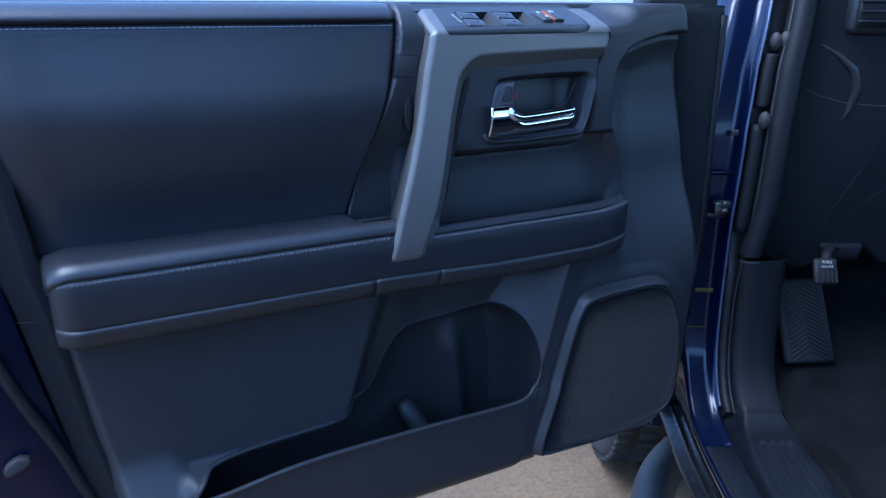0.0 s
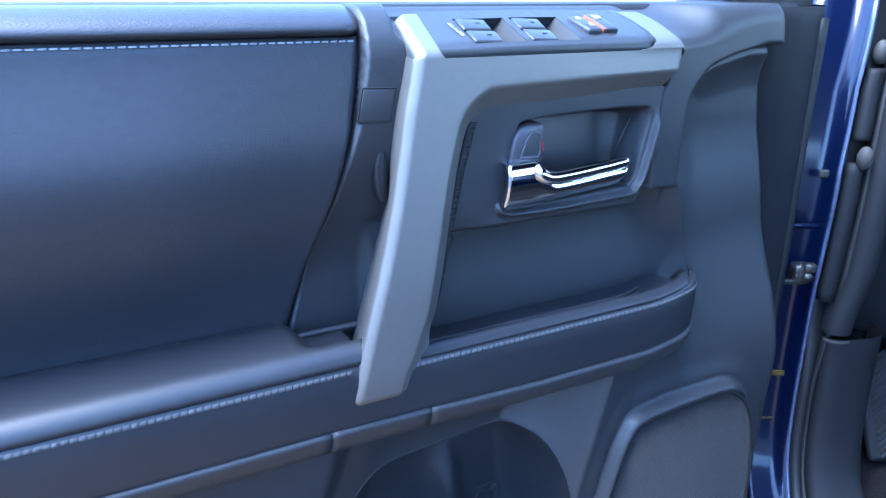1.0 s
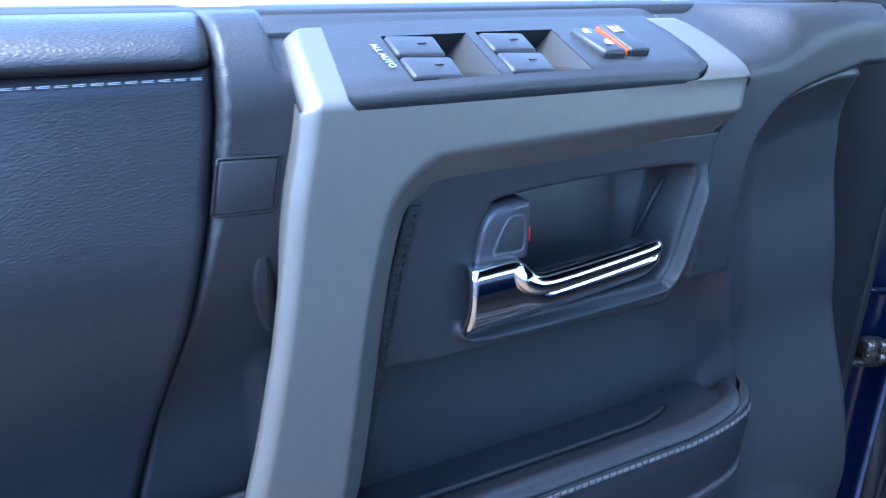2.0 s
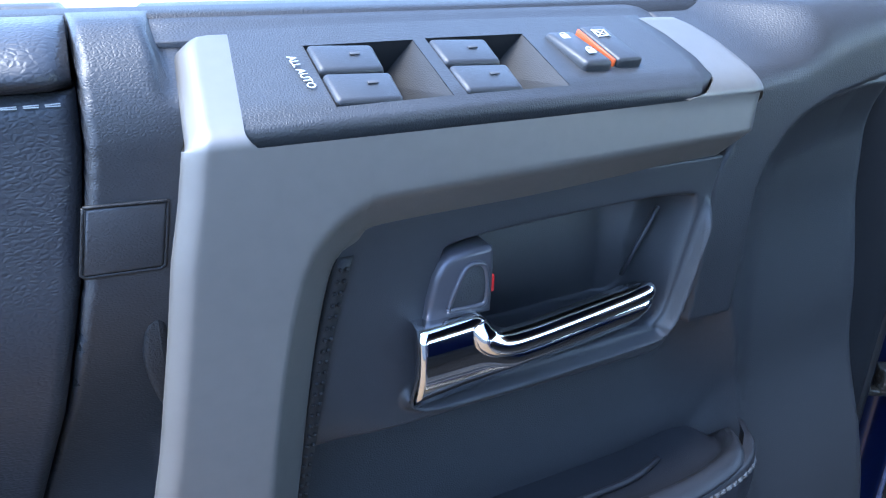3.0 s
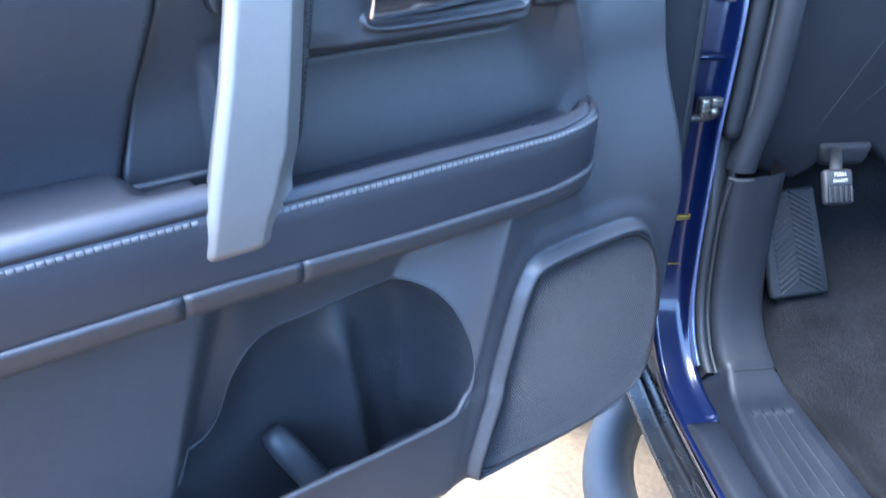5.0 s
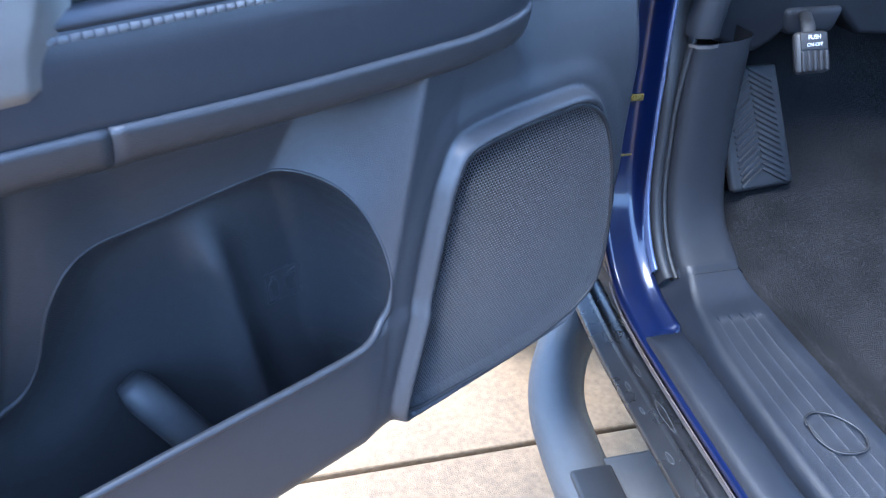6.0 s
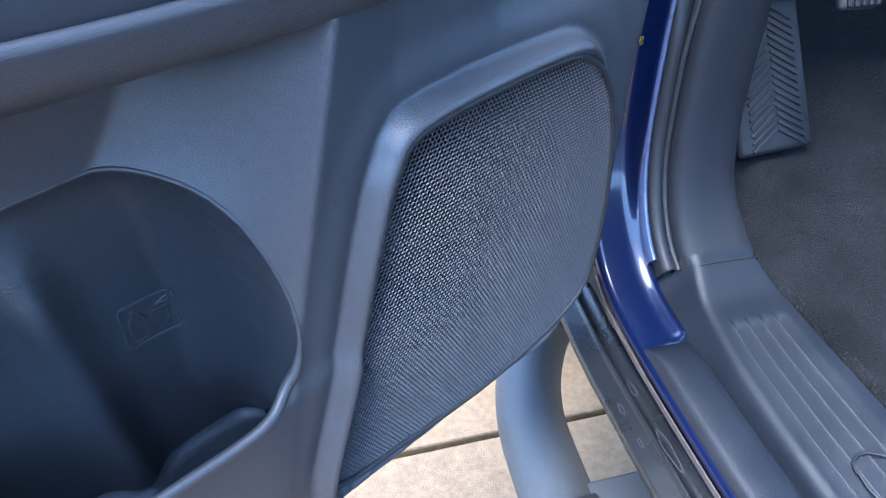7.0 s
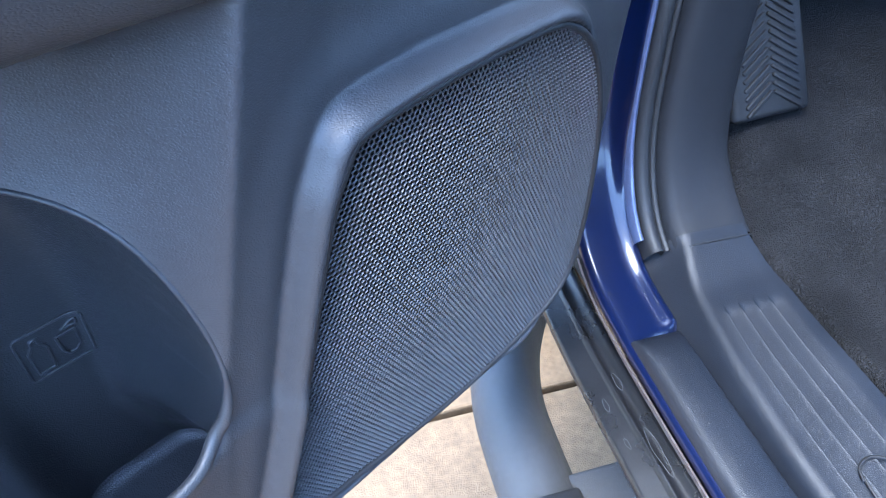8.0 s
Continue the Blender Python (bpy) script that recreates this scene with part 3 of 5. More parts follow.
# ---- silver grip ----
INNER = spline([(-0.034, 0.996), (-0.0305, 1.008), (-0.0270, 1.022), (-0.019, 1.037), (-0.0135, 1.052), (-0.006, 1.071), (0.0045, 1.125), (0.0145, 1.177), (0.0235, 1.210), (0.030, 1.2205), (0.038, 1.2262), (0.050, 1.2285), (0.112, 1.2300), (0.17, 1.2312), (0.240, 1.2332)], 8)
RIDGE_Z = [0.996, 1.016, 1.059, 1.122, 1.161, 1.205, 1.231, 1.2505, 1.2695]
RIDGE_U = [-0.0905, -0.0858, -0.0740, -0.0562, -0.0463, -0.0374, -0.0327, -0.0278, -0.0240]
TOP = 1.2668


def grip():
    """A satin silver sheet along one line, up the front and back over the shoulder: an upright pull, a bar under the switches and an end cap."""
    zf_ = np.r_[np.linspace(0.9965, 1.03, 16), np.linspace(1.034, 1.2200, 44), np.linspace(1.2240, TOP, 18)]
    nf_ = np.interp(zf_, [0.996, 1.03, 1.10, 1.2, 1.27], [0.0415, 0.0425, 0.039, 0.031, 0.0262])
    n0, z0 = nf_[-1], TOP
    turn = [(n0 - 0.0070 * w * w, z0 + 2 * (1 - w) * w * 0.0042 + w * w * 0.0072) for w in np.linspace(0, 1, 9)[1:]]
    slope = [(lerp(turn[-1][0], -0.0375, w), lerp(turn[-1][1], 1.2976, w)) for w in np.linspace(0, 1, 14)[1:]]
    base = np.array(list(zip(nf_, zf_)) + turn + slope)
    S = np.r_[0, np.cumsum(np.linalg.norm(np.diff(base, axis=0), axis=1))] + base[0, 1]
    tangent = np.gradient(base, axis=0)
    tangent /= np.linalg.norm(tangent, axis=1)[:, None]
    tangent[len(zf_) - 1] = tangent[len(zf_) - 3]
    out = np.stack([tangent[:, 1], -tangent[:, 0]], 1)
    s_top, s_end = S[len(zf_) - 1], S[-1]
    q_of = lambda s: np.clip((s - s_top) / (s_end - s_top), 0, 1)

    def left(s):
        q = q_of(s)
        return np.interp(np.minimum(s, 1.2695), RIDGE_Z, RIDGE_U) + 0.0075 * q + 0.010 * np.clip((q - 0.80) / 0.2, 0, 1) ** 2.5 + 0.005 * np.clip((1.004 - s) / 0.008, 0, 1) ** 2

    def cap_end(s):
        return np.interp(s, [1.2332, 1.245, s_top, lerp(s_top, s_end, 0.3), lerp(s_top, s_end, 0.6), lerp(s_top, s_end, 0.82), lerp(s_top, s_end, 0.93), s_end], [0.2350, 0.2385, 0.2410, 0.2440, 0.2440, 0.2400, 0.2345, 0.2240])

    def height(U, s):
        d = np.full(U.shape, 1e9)
        for (ax, ay), (bx, by) in zip(INNER, INNER[1:]):
            ex, ey = bx - ax, by - ay
            t = np.clip(((U - ax) * ex + (s - ay) * ey) / (ex * ex + ey * ey), 0, 1)
            d = np.minimum(d, np.hypot(U - ax - ex * t, s - ay - ey * t))
        rim = np.clip(d / 0.0165, 0, 1)
        soft = np.where(rim < 0.9, rim, 0.9 + 0.1 * (1 - (1 - np.clip((rim - 0.9) / 0.1, 0, 1)) ** 2))
        h = -lerp(lerp(0.008, 0.018, sm(1.03, 1.06, s)), 0.0, soft) * sm(TOP, TOP - 0.012, s)
        x = U - left(s)
        h = np.minimum(h, -0.0048 * np.clip(1 - x / 0.0072, 0, 1) ** 1.6)
        h = h - 0.0105 * np.clip((1.0105 - s) / 0.0140, 0, 1) ** 1.15
        h = h - 0.0090 * np.clip((U - cap_end(s) + 0.013) / 0.013, 0, 1) ** 2.2 - 0.004 * sm(0.10, 0.235, U) * sm(1.285, 1.262, s)
        return h - 0.006 * np.clip((s - s_end + 0.006) / 0.006, 0, 1) ** 2

    def place(U, s, more=0.0):
        n, z = np.interp(s, S, base[:, 0]), np.interp(s, S, base[:, 1])
        on, oz = np.interp(s, S, out[:, 0]), np.interp(s, S, out[:, 1])
        h = height(U, s) + more
        return PP(U, n + on * h, z + oz * h)

    patches = []
    # upright, with its wall to the trim on the outer side and a return on the inner one
    sa = np.r_[zf_[:-1], s_top]
    right = np.minimum(np.interp(sa, INNER[:, 1], INNER[:, 0]), 0.036)
    right[sa > 1.2225] = 0.036
    rows = []
    for s, r in zip(sa, right):
        us = np.r_[left(s) + np.linspace(0, 0.0085, 8), np.linspace(left(s) + 0.0105, r, 32)]
        p = place(us, np.full(us.shape, s))
        w0 = P(left(s) + lerp(0.024, 0.010, float(sm(1.15, 1.22, s))), -0.035, s)
        w1 = np.array(p[0]) + np.array([-0.0003, 0.0020, 0])
        w2 = np.array(p[0]) + np.array([0.0010, 0.0080, 0])
        tail = [P(r + 0.0008, -0.006, s)] if s < 1.2225 else [tuple(p[-1])]
        rows.append(np.concatenate([[w0], [w2], [w1], p, np.array(tail)]))
    patches.append(net(np.array(rows)))
    # bar under the switches, out to the cap
    ub = np.r_[np.linspace(0.036, 0.205, 50), np.linspace(0.208, 0.2350, 14)]
    si = np.interp(ub, INNER[60:, 0], INNER[60:, 1])
    si[0] = 1.2240
    t = np.linspace(0, 1, 18)
    Sb = si[:, None] + (s_top - si[:, None]) * t[None]
    Ub2 = ub[:, None] + (cap_end(Sb) - 0.2350) * np.clip((ub[:, None] - 0.2) / 0.035, 0, 1)
    pts = place(Ub2, Sb)
    under = PP(ub, np.full(ub.shape, -0.006), si - 0.0005)[:, None]
    patches.append(net(np.concatenate([under, pts], 1)))
    # shoulder beside the switch panel
    ss_ = np.r_[np.linspace(s_top, s_top + 0.012, 12), np.linspace(s_top + 0.014, s_end, 20)]
    rows = []
    for s in ss_:
        q = float(q_of(s))
        r = lerp(-0.0058, 0.0034, q) + 0.004 * max(0.0, 1 - q / 0.09) ** 2
        us = np.r_[left(s) + np.linspace(0, 0.0085, 8), np.linspace(left(s) + 0.0100, max(r, left(s) + 0.0105), 8)]
        p = place(us, np.full(us.shape, s))
        on, oz = np.interp(s, S, out[:, 0]), np.interp(s, S, out[:, 1])
        down = np.array([0, on, -oz])
        rows.append(np.concatenate([[p[0] + down * lerp(0.0565, 0.030, q) + np.array([0.010, 0, 0])], [p[0] + down * 0.008 + np.array([0.0010, 0, 0])], [p[0] + down * 0.002 + np.array([-0.0003, 0, 0])], p, [p[-1] + down * 0.006]]))
    patches.append(net(np.array(rows)))
    # end cap round the front end of the switch panel
    rows = []
    for s in ss_:
        q = float(q_of(s))
        inner = np.interp(q, [0, 0.06, 0.16, 0.40, 0.70, 1.0], [0.1870, 0.1975, 0.2055, 0.2090, 0.2070, 0.2000])
        us = np.linspace(inner, float(cap_end(s)), 18)
        p = place(us, np.full(us.shape, s))
        on, oz = np.interp(s, S, out[:, 0]), np.interp(s, S, out[:, 1])
        down = np.array([0, on, -oz])
        rows.append(np.concatenate([[p[0] + down * 0.016], p, [p[-1] + down * 0.006 + np.array([0.0006, 0, 0])], [p[-1] + down * 0.028]]))
    patches.append(net(np.array(rows)))
    end = pts[-1]
    patches.append(net(np.stack([end, end + np.array([0.0008, 0.010, 0]), end + np.array([0.0005, 0.032, 0])], 0)))
    bm = join(*patches)
    bmesh.ops.remove_doubles(bm, verts=bm.verts, dist=0.00015)
    bmesh.ops.recalc_face_normals(bm, faces=bm.faces)
    return bm


sharpen(part("pull_handle", grip(), SILVER, door, "satin silver frame and upright pull handle"), 50)

# ---- switch panel: a along u, b back and up the slope, c off the panel ----
SLOPE = math.atan2(0.0235, 0.057)
SW = Matrix.Translation(P(-0.006, 0.0205, 1.2735)) @ pose(0, 0, 0, math.degrees(SLOPE), 0, 0)
LEN, DEEP = 0.208, 0.060
WELLS = [(0.0345, 0.0805, 0.0045, 0.0455), (0.0862, 0.1335, 0.0045, 0.0460)]


def panel_top():
    bm = bmesh.new()
    xs = sorted({0.0, 0.004, LEN - 0.010, LEN, *[w[0] for w in WELLS], *[w[1] for w in WELLS]})
    ys = [0.0, 0.0018, 0.0045, 0.012, 0.020, 0.032, 0.0455, 0.0460, DEEP]

    def place(x, y):
        bow = float(np.interp(y, [0, 0.002, 0.006, 0.021, 0.04, DEEP], [-0.006, 0.002, 0.0055, 0.0085, 0.006, 0.001])) if x > LEN - 0.011 else (0.009 * y / DEEP if x < 0.005 else 0)
        corner = 0.0
        return Vector((x + bow - corner, y, 0.0012 * math.sin(math.pi * x / LEN) - (0.0012 if y < 0.002 else 0)))
    grid = {(i, j): bm.verts.new(place(x, y)) for i, x in enumerate(xs) for j, y in enumerate(ys)}
    for i in range(len(xs) - 1):
        for j in range(len(ys) - 1):
            cx, cy = (xs[i] + xs[i + 1]) / 2, (ys[j] + ys[j + 1]) / 2
            if any(w[0] < cx < w[1] and w[2] < cy < w[3] for w in WELLS):
                continue
            bm.faces.new([grid[i, j], grid[i + 1, j], grid[i + 1, j + 1], grid[i, j + 1]])
    # fascia towards the cabin
    front = [grid[i, 0] for i in range(len(xs))]
    prev = front
    for dy, dz, inset in ((-0.0022, -0.0015, 0.0), (-0.0032, -0.004, 0.0003), (-0.0034, -0.0065, 0.0012), (-0.0034, -0.0085, 0.0028)):
        nxt = [bm.verts.new(Vector((v.co.x + (0 if v is front[0] else -inset if v is front[-1] else 0), dy, dz + v.co.z))) for v in front]
        for k in range(len(front) - 1):
            bm.faces.new((prev[k], nxt[k], nxt[k + 1], prev[k + 1]))
        prev = nxt
    # end wall beside the silver cap
    last = [grid[len(xs) - 1, j] for j in range(len(ys))]
    foot = [bm.verts.new(v.co + Vector((0.0015, 0, -0.010))) for v in last]
    for k in range(len(last) - 1):
        bm.faces.new((last[k], last[k + 1], foot[k + 1], foot[k]))
    bmesh.ops.recalc_face_normals(bm, faces=bm.faces)
    bmesh.ops.transform(bm, matrix=SW, verts=bm.verts)
    return bm


switch_panel = part("switch_panel", panel_top(), PLASTIC, door, "grained black panel of window switches")


def well(w):
    x0, x1, y0, y1 = w
    bm = bmesh.new()
    top = [bm.verts.new(v) for v in ((x0, y0, 0.0008), (x1, y0, 0.0008), (x1, y1, 0.0008), (x0, y1, 0.0008))]
    bot = [bm.verts.new(v) for v in ((x0 + 0.001, y0 + 0.002, -0.014), (x1 - 0.010, y0 + 0.002, -0.016), (x1 - 0.014, y1 - 0.001, -0.018), (x0 + 0.001, y1 - 0.001, -0.014))]
    for k in range(4):
        bm.faces.new((top[k], top[(k + 1) % 4], bot[(k + 1) % 4], bot[k]))
    bm.faces.new(bot)
    bmesh.ops.recalc_face_normals(bm, faces=bm.faces)
    bmesh.ops.reverse_faces(bm, faces=bm.faces)
    bmesh.ops.transform(bm, matrix=SW, verts=bm.verts)
    return bm


for w in WELLS:
    part("switch_well", well(w), DARK, switch_panel, smooth=False)
    for k in range(2):
        y0 = w[2] + 0.0008 + k * 0.0202
        x0 = w[0] - 0.0010
        key = block(0.0133, 0.0094, -0.0020, 0.0262, 0.0186, 0.0086, 0.0022, None, 3, lambda x, y, z: (x + (0.0012 if y > 0 else 0) * (x > 0), y, z + (-0.0012 if x > 0 and z > 0 else 0)))
        bmesh.ops.transform(key, matrix=SW @ Matrix.Translation((x0 + 0.0012, y0, 0.0)), verts=key.verts)
        s = sharpen(part("window_switch", key, FINE, switch_panel, "satin black rocker switch"), 30)
        mark = block(x0 + 0.0185, y0 + 0.0105, 0.0020, 0.0042, 0.0017, 0.0006, 0.0002, SW)
        part("symbol", mark, material("faint_grey_print", (0.06, 0.06, 0.063), 0.6) if k + WELLS.index(w) == 0 else bpy.data.materials["faint_grey_print"], switch_panel)
key = block(0.1522, 0.0285, -0.0008, 0.0150, 0.030, 0.008, 0.0025, SW, 3, lambda x, y, z: (x + 0.10 * y * -1, y, z + (0.002 if y < 0 else 0) * (z > 0)))
part("lock_switch", key, FINE, switch_panel, "black door lock switch")
key = block(0.1700, 0.0295, 0.0002, 0.0135, 0.029, 0.009, 0.0015, SW, 3, lambda x, y, z: (x - 0.10 * y, y, z))
part("window_lock_switch", key, FINE, switch_panel, "black window lock switch with an orange flank")
part("orange_flank", block(0.1622, 0.0295, 0.0002, 0.0012, 0.027, 0.0075, 0.0003, SW, 1, lambda x, y, z: (x - 0.10 * y, y, z)), ORANGE, switch_panel)
for cx, cy, h in ((0.1507, 0.0375, 0.0036), (0.1535, 0.0215, 0.0056)):
    part("symbol", join(block(cx, cy, h, 0.0040, 0.0032, 0.0004, 0.0001, SW), tube([SW @ Vector((cx + 0.0014 * math.cos(a), cy + 0.0016 + 0.0016 * math.sin(a), h)) for a in np.linspace(0, math.pi, 9)], 0.00035, 5)), MARK, switch_panel)
cx, cy, h = 0.1690, 0.0365, 0.0050
part("symbol", join(*[tube([SW @ Vector((cx + a, cy + b, h)), SW @ Vector((cx + c, cy + d, h))], 0.00035, 5) for a, b, c, d in ((-0.003, -0.0025, 0.003, -0.0025), (-0.003, 0.0025, 0.003, 0.0025), (-0.003, -0.0025, -0.003, 0.0025), (0.003, -0.0025, 0.003, 0.0025), (-0.0036, -0.0032, 0.0036, 0.0032), (-0.0036, 0.0032, 0.0036, -0.0032))]), MARK, switch_panel)
letters("ALL AUTO", 0.0046, SW @ Matrix.Translation((0.0284, 0.0268, 0.0012)) @ pose(0, 0, 0, 0, 0, -84), MARK, switch_panel)
# trim behind the switch panel that rises to the window line
bz = spline([(-0.0355, 1.2930), (-0.043, 1.2965), (-0.050, 1.3000), (-0.060, 1.3012)], 5)
eu = np.linspace(-0.075, 0.29, 50)
dive = 0.030 * np.clip((-0.020 - eu) / 0.03, 0, 1) ** 2 + 0.030 * np.clip((eu - 0.205) / 0.05, 0, 1) ** 2
part("belt_ledge", net(np.stack([PP(eu, n - 0.6 * dive, z - 0.5 * dive) for n, z in bz], 0), skirt=np.array([0, 0.002, -0.006])), TRIM, door)

# ---- handle panel with its cup ----
vz = np.linspace(1.118, 1.2335, 110)
vs = np.linspace(0, 1, 200)
Zb = vz[:, None] + 0 * vs[None]
lb = np.interp(vz, [1.10, 1.177, 1.213, 1.2335], [-0.004, 0.011, 0.020, 0.028])[:, None]
rb = np.interp(vz, [1.118, 1.124, 1.130, 1.14, 1.2335], [0.186, 0.200, 0.2075, 0.212, 0.2285])[:, None]
Ub = lb + (rb - lb) * vs[None]
dc = sdf(CUP, Ub, Zb)
Nb = 0.0115 + 0.0080 * np.exp(-((dc - 0.0050) / 0.0024) ** 2) * np.maximum(sm(1.15, 1.135, Zb), sm(0.196, 0.205, Ub) * sm(1.216, 1.196, Zb))
cup = -0.034 + 0.014 * sm(0.188, 0.212, Ub) + 0.006 * np.cos((Zb - 1.17) * 40)
Nb = lerp(cup, Nb, sm(lerp(-0.005, -0.012, sm(1.155, 1.185, Zb)), -0.0005, dc))
Nb = Nb - 0.022 * np.clip((1.1285 - Zb) / 0.0105, 0, 1) ** 1.6 - 0.004 * sm(0.05, 0.02, Ub) * sm(1.14, 1.12, Zb)
part("handle_panel", net(PP(Ub, Nb, Zb), skirt=np.array([0, 0.02, 0])), FINE, door, "satin black panel with a cup round the door handle")


def dotted(path, r):
    bm = bmesh.new()
    for p in path:
        bmesh.ops.create_icosphere(bm, subdivisions=1, radius=r, matrix=Matrix.Translation(p))
    return bm


# perforated edge tape inside the grip
tape_u = lambda z: np.interp(z, [1.05, 1.071, 1.177, 1.213, 1.224], [-0.018, -0.0048, 0.0165, 0.0262, 0.032])
tz = np.linspace(1.05, 1.216, 40)
part("edge_tape", net(np.stack([np.stack([tape_u(tz) + o, 0 * tz - h, tz - DOOR_Z], -1) for o, h in ((-0.001, 0.0115), (0.0005, 0.0145), (0.0055, 0.0145), (0.007, 0.0105))], 1), skirt=np.array([0, 0.004, 0])), DARK, door)
part("tape_perforation", dotted([P(tape_u(z) + o, 0.0147, z) for z in np.linspace(1.06, 1.212, 32) for o in (0.0017, 0.0043)], 0.0011), RUBBER, door)


# ---- chrome handle and lock lever ----
def lever():
    """The chrome lever: a tall foot plate that narrows forwards, with a rolled bar along its upper edge."""
    us = np.linspace(0.0565, 0.1915, 44)
    rows = []
    for u in us:
        t = (u - 0.0565) / 0.135
        lo = lerp(1.1430, 1.1478, t) + 0.006 * max(0, (t - 0.93) / 0.07) ** 2
        hi = lerp(1.1805, 1.1625, float(sm(0.20, 0.38, t))) + 0.004 * float(sm(0.4, 1.0, t))
        nn = lerp(0.0215, 0.0105, t)
        sec = [P(u + 0.0025 * (v - 0.5), nn + 0.0048 * math.sin(math.pi * v) + 0.0030 * v * (1 - 0.6 * t), lerp(lo, hi, v)) for v in np.linspace(0, 1, 9)]
        sec.append(P(u + 0.0018, nn - 0.005, hi + 0.0003))
        rows.append(sec)
    plate = net(np.array(rows), skirt=np.array([0, 0.005, 0]))
    line = spline([(0.0865, 0.020, 1.1770), (0.0895, 0.0235, 1.1705), (0.097, 0.0245, 1.1668), (0.112, 0.0235, 1.1662), (0.150, 0.0200, 1.1678), (0.180, 0.0165, 1.1692), (0.1895, 0.0140, 1.1696)], 8)
    rad = np.interp(np.linspace(0, 1, len(line)), [0, 0.15, 0.3, 0.9, 1], [0.0045, 0.0066, 0.0062, 0.0054, 0.0040])
    return join(plate, tube([P(*p) for p in line], list(rad), 14))


handle = part("door_handle", lever(), CHROME, door, "polished chrome inside door handle")
lock_out = [(0.0635, 1.178), (0.0655, 1.190), (0.0682, 1.200), (0.0712, 1.2055), (0.0755, 1.2088), (0.083, 1.2100), (0.0942, 1.2108), (0.0966, 1.2092), (0.0970, 1.200), (0.0966, 1.178)]
lk = slab([(u, z - DOOR_Z) for u, z in lock_out], 0.022, 0.0028)
bmesh.ops.translate(lk, verts=lk.verts, vec=(0, -0.0155, 0))
lock = part("lock_lever", lk, SATIN, door, "satin grey lock lever")
pad_out = spline([(0.0745, 1.1850), (0.0800, 1.1985), (0.0840, 1.2035), (0.0905, 1.2030), (0.0930, 1.1960), (0.0925, 1.1850), (0.0880, 1.1835), (0.0780, 1.1838)], 4, True)
pk = slab([(u, z - DOOR_Z) for u, z in pad_out], 0.002, 0.0006)
bmesh.ops.translate(pk, verts=pk.verts, vec=(0, -0.0160, 0))
part("finger_pad", pk, PLASTIC, lock)
part("pad_rim", tube([P(u, 0.0158, z) for u, z in list(pad_out) + [pad_out[0]]], 0.0013, 8), SATIN, lock)
part("red_mark", block(0.0976, -0.009, 1.191 - DOOR_Z, 0.0018, 0.008, 0.008, 0.0003), RED, lock)
cl = tube([P(0.2055, -0.004, 1.205), P(0.1935, -0.012, 1.165)], 0.0012, 6)
part("cup_edge", cl, FINE, door)

# finger pocket behind the upright
finger_hold = part("finger_pocket", slab(spline([(-0.041, 1.198 - DOOR_Z), (-0.0455, 1.185 - DOOR_Z), (-0.0455, 1.170 - DOOR_Z), (-0.041, 1.155 - DOOR_Z), (-0.036, 1.16 - DOOR_Z), (-0.036, 1.195 - DOOR_Z)], 4, True), 0.02, 0.002), RUBBER, door)
finger_hold.data.transform(Matrix.Translation((0, 0.005, 0)))


# ---- loudspeaker grille ----
def perforated(outline, n0, pitch, hole):
    """A sheet of six-sided cells, each with a hole through it."""
    poly = np.array(outline)
    lo, hi = poly.min(0), poly.max(0)
    V, F = [], []
    dy = pitch * math.sqrt(3) / 2
    cells = []
    j = 0
    z = lo[1]
    while z < hi[1]:
        u = lo[0] + (pitch / 2 if j % 2 else 0)
        while u < hi[0]:
            cells.append((u, z))
            u += pitch
        z += dy
        j += 1
    c = np.array(cells)
    c = c[sdf(poly, c[:, 0], c[:, 1]) < -0.0008]
    ang = [radians(30 + 60 * k) for k in range(6)]
    R = pitch / math.sqrt(3)
    bulge = lambda u, z: n0 + 0.004 * math.cos((u - 0.30) * 9) * math.cos((z - 0.77) * 9) - 0.004
    for u, z in c:
        b = len(V)
        for r, off in ((R, 0.0), (hole, 0.0), (hole * 0.98, -0.0003)):
            for a in ang:
                uu, zz = u + r * math.cos(a), z + r * math.sin(a)
                V.append(P(uu, bulge(uu, zz) + off + (0.0006 if r == R else 0), zz))
        for k in range(6):
            q = (k + 1) % 6
            F.append((b + k, b + q, b + 6 + q, b + 6 + k))
            F.append((b + 6 + k, b + 6 + q, b + 12 + q, b + 12 + k))
    me = bpy.data.meshes.new("speaker_grille")
    me.from_pydata(V, [], F)
    return me


grille = part("speaker_grille", perforated(SPEAKER, 0.0330, 0.0030, 0.00140), GRILLE, door, "fine perforated black loudspeaker grille", smooth=False)
# black sheet added behind the grille; its colour gives the holes their shade
backing = bmesh.new()
backing.faces.new([backing.verts.new(P(u, 0.0180, z)) for u, z in SPEAKER])
bmesh.ops.solidify(backing, geom=backing.faces[:], thickness=0.002)
part("grille_back_sheet", backing, GRILLE_BACK, grille)
part("grille_rim", tube([P(u, 0.0312, z) for u, z in SPEAKER] + [P(*(SPEAKER[0][0], 0.0312, SPEAKER[0][1]))], 0.0021, 8), DARK, grille)

# bottle mark embossed in the pocket: frame, bottle and cup in outline
def on_liner(u, z):
    return P(u, float(trim_depth(np.array([u]), np.array([z]), True)[0]) + 0.0004, z)


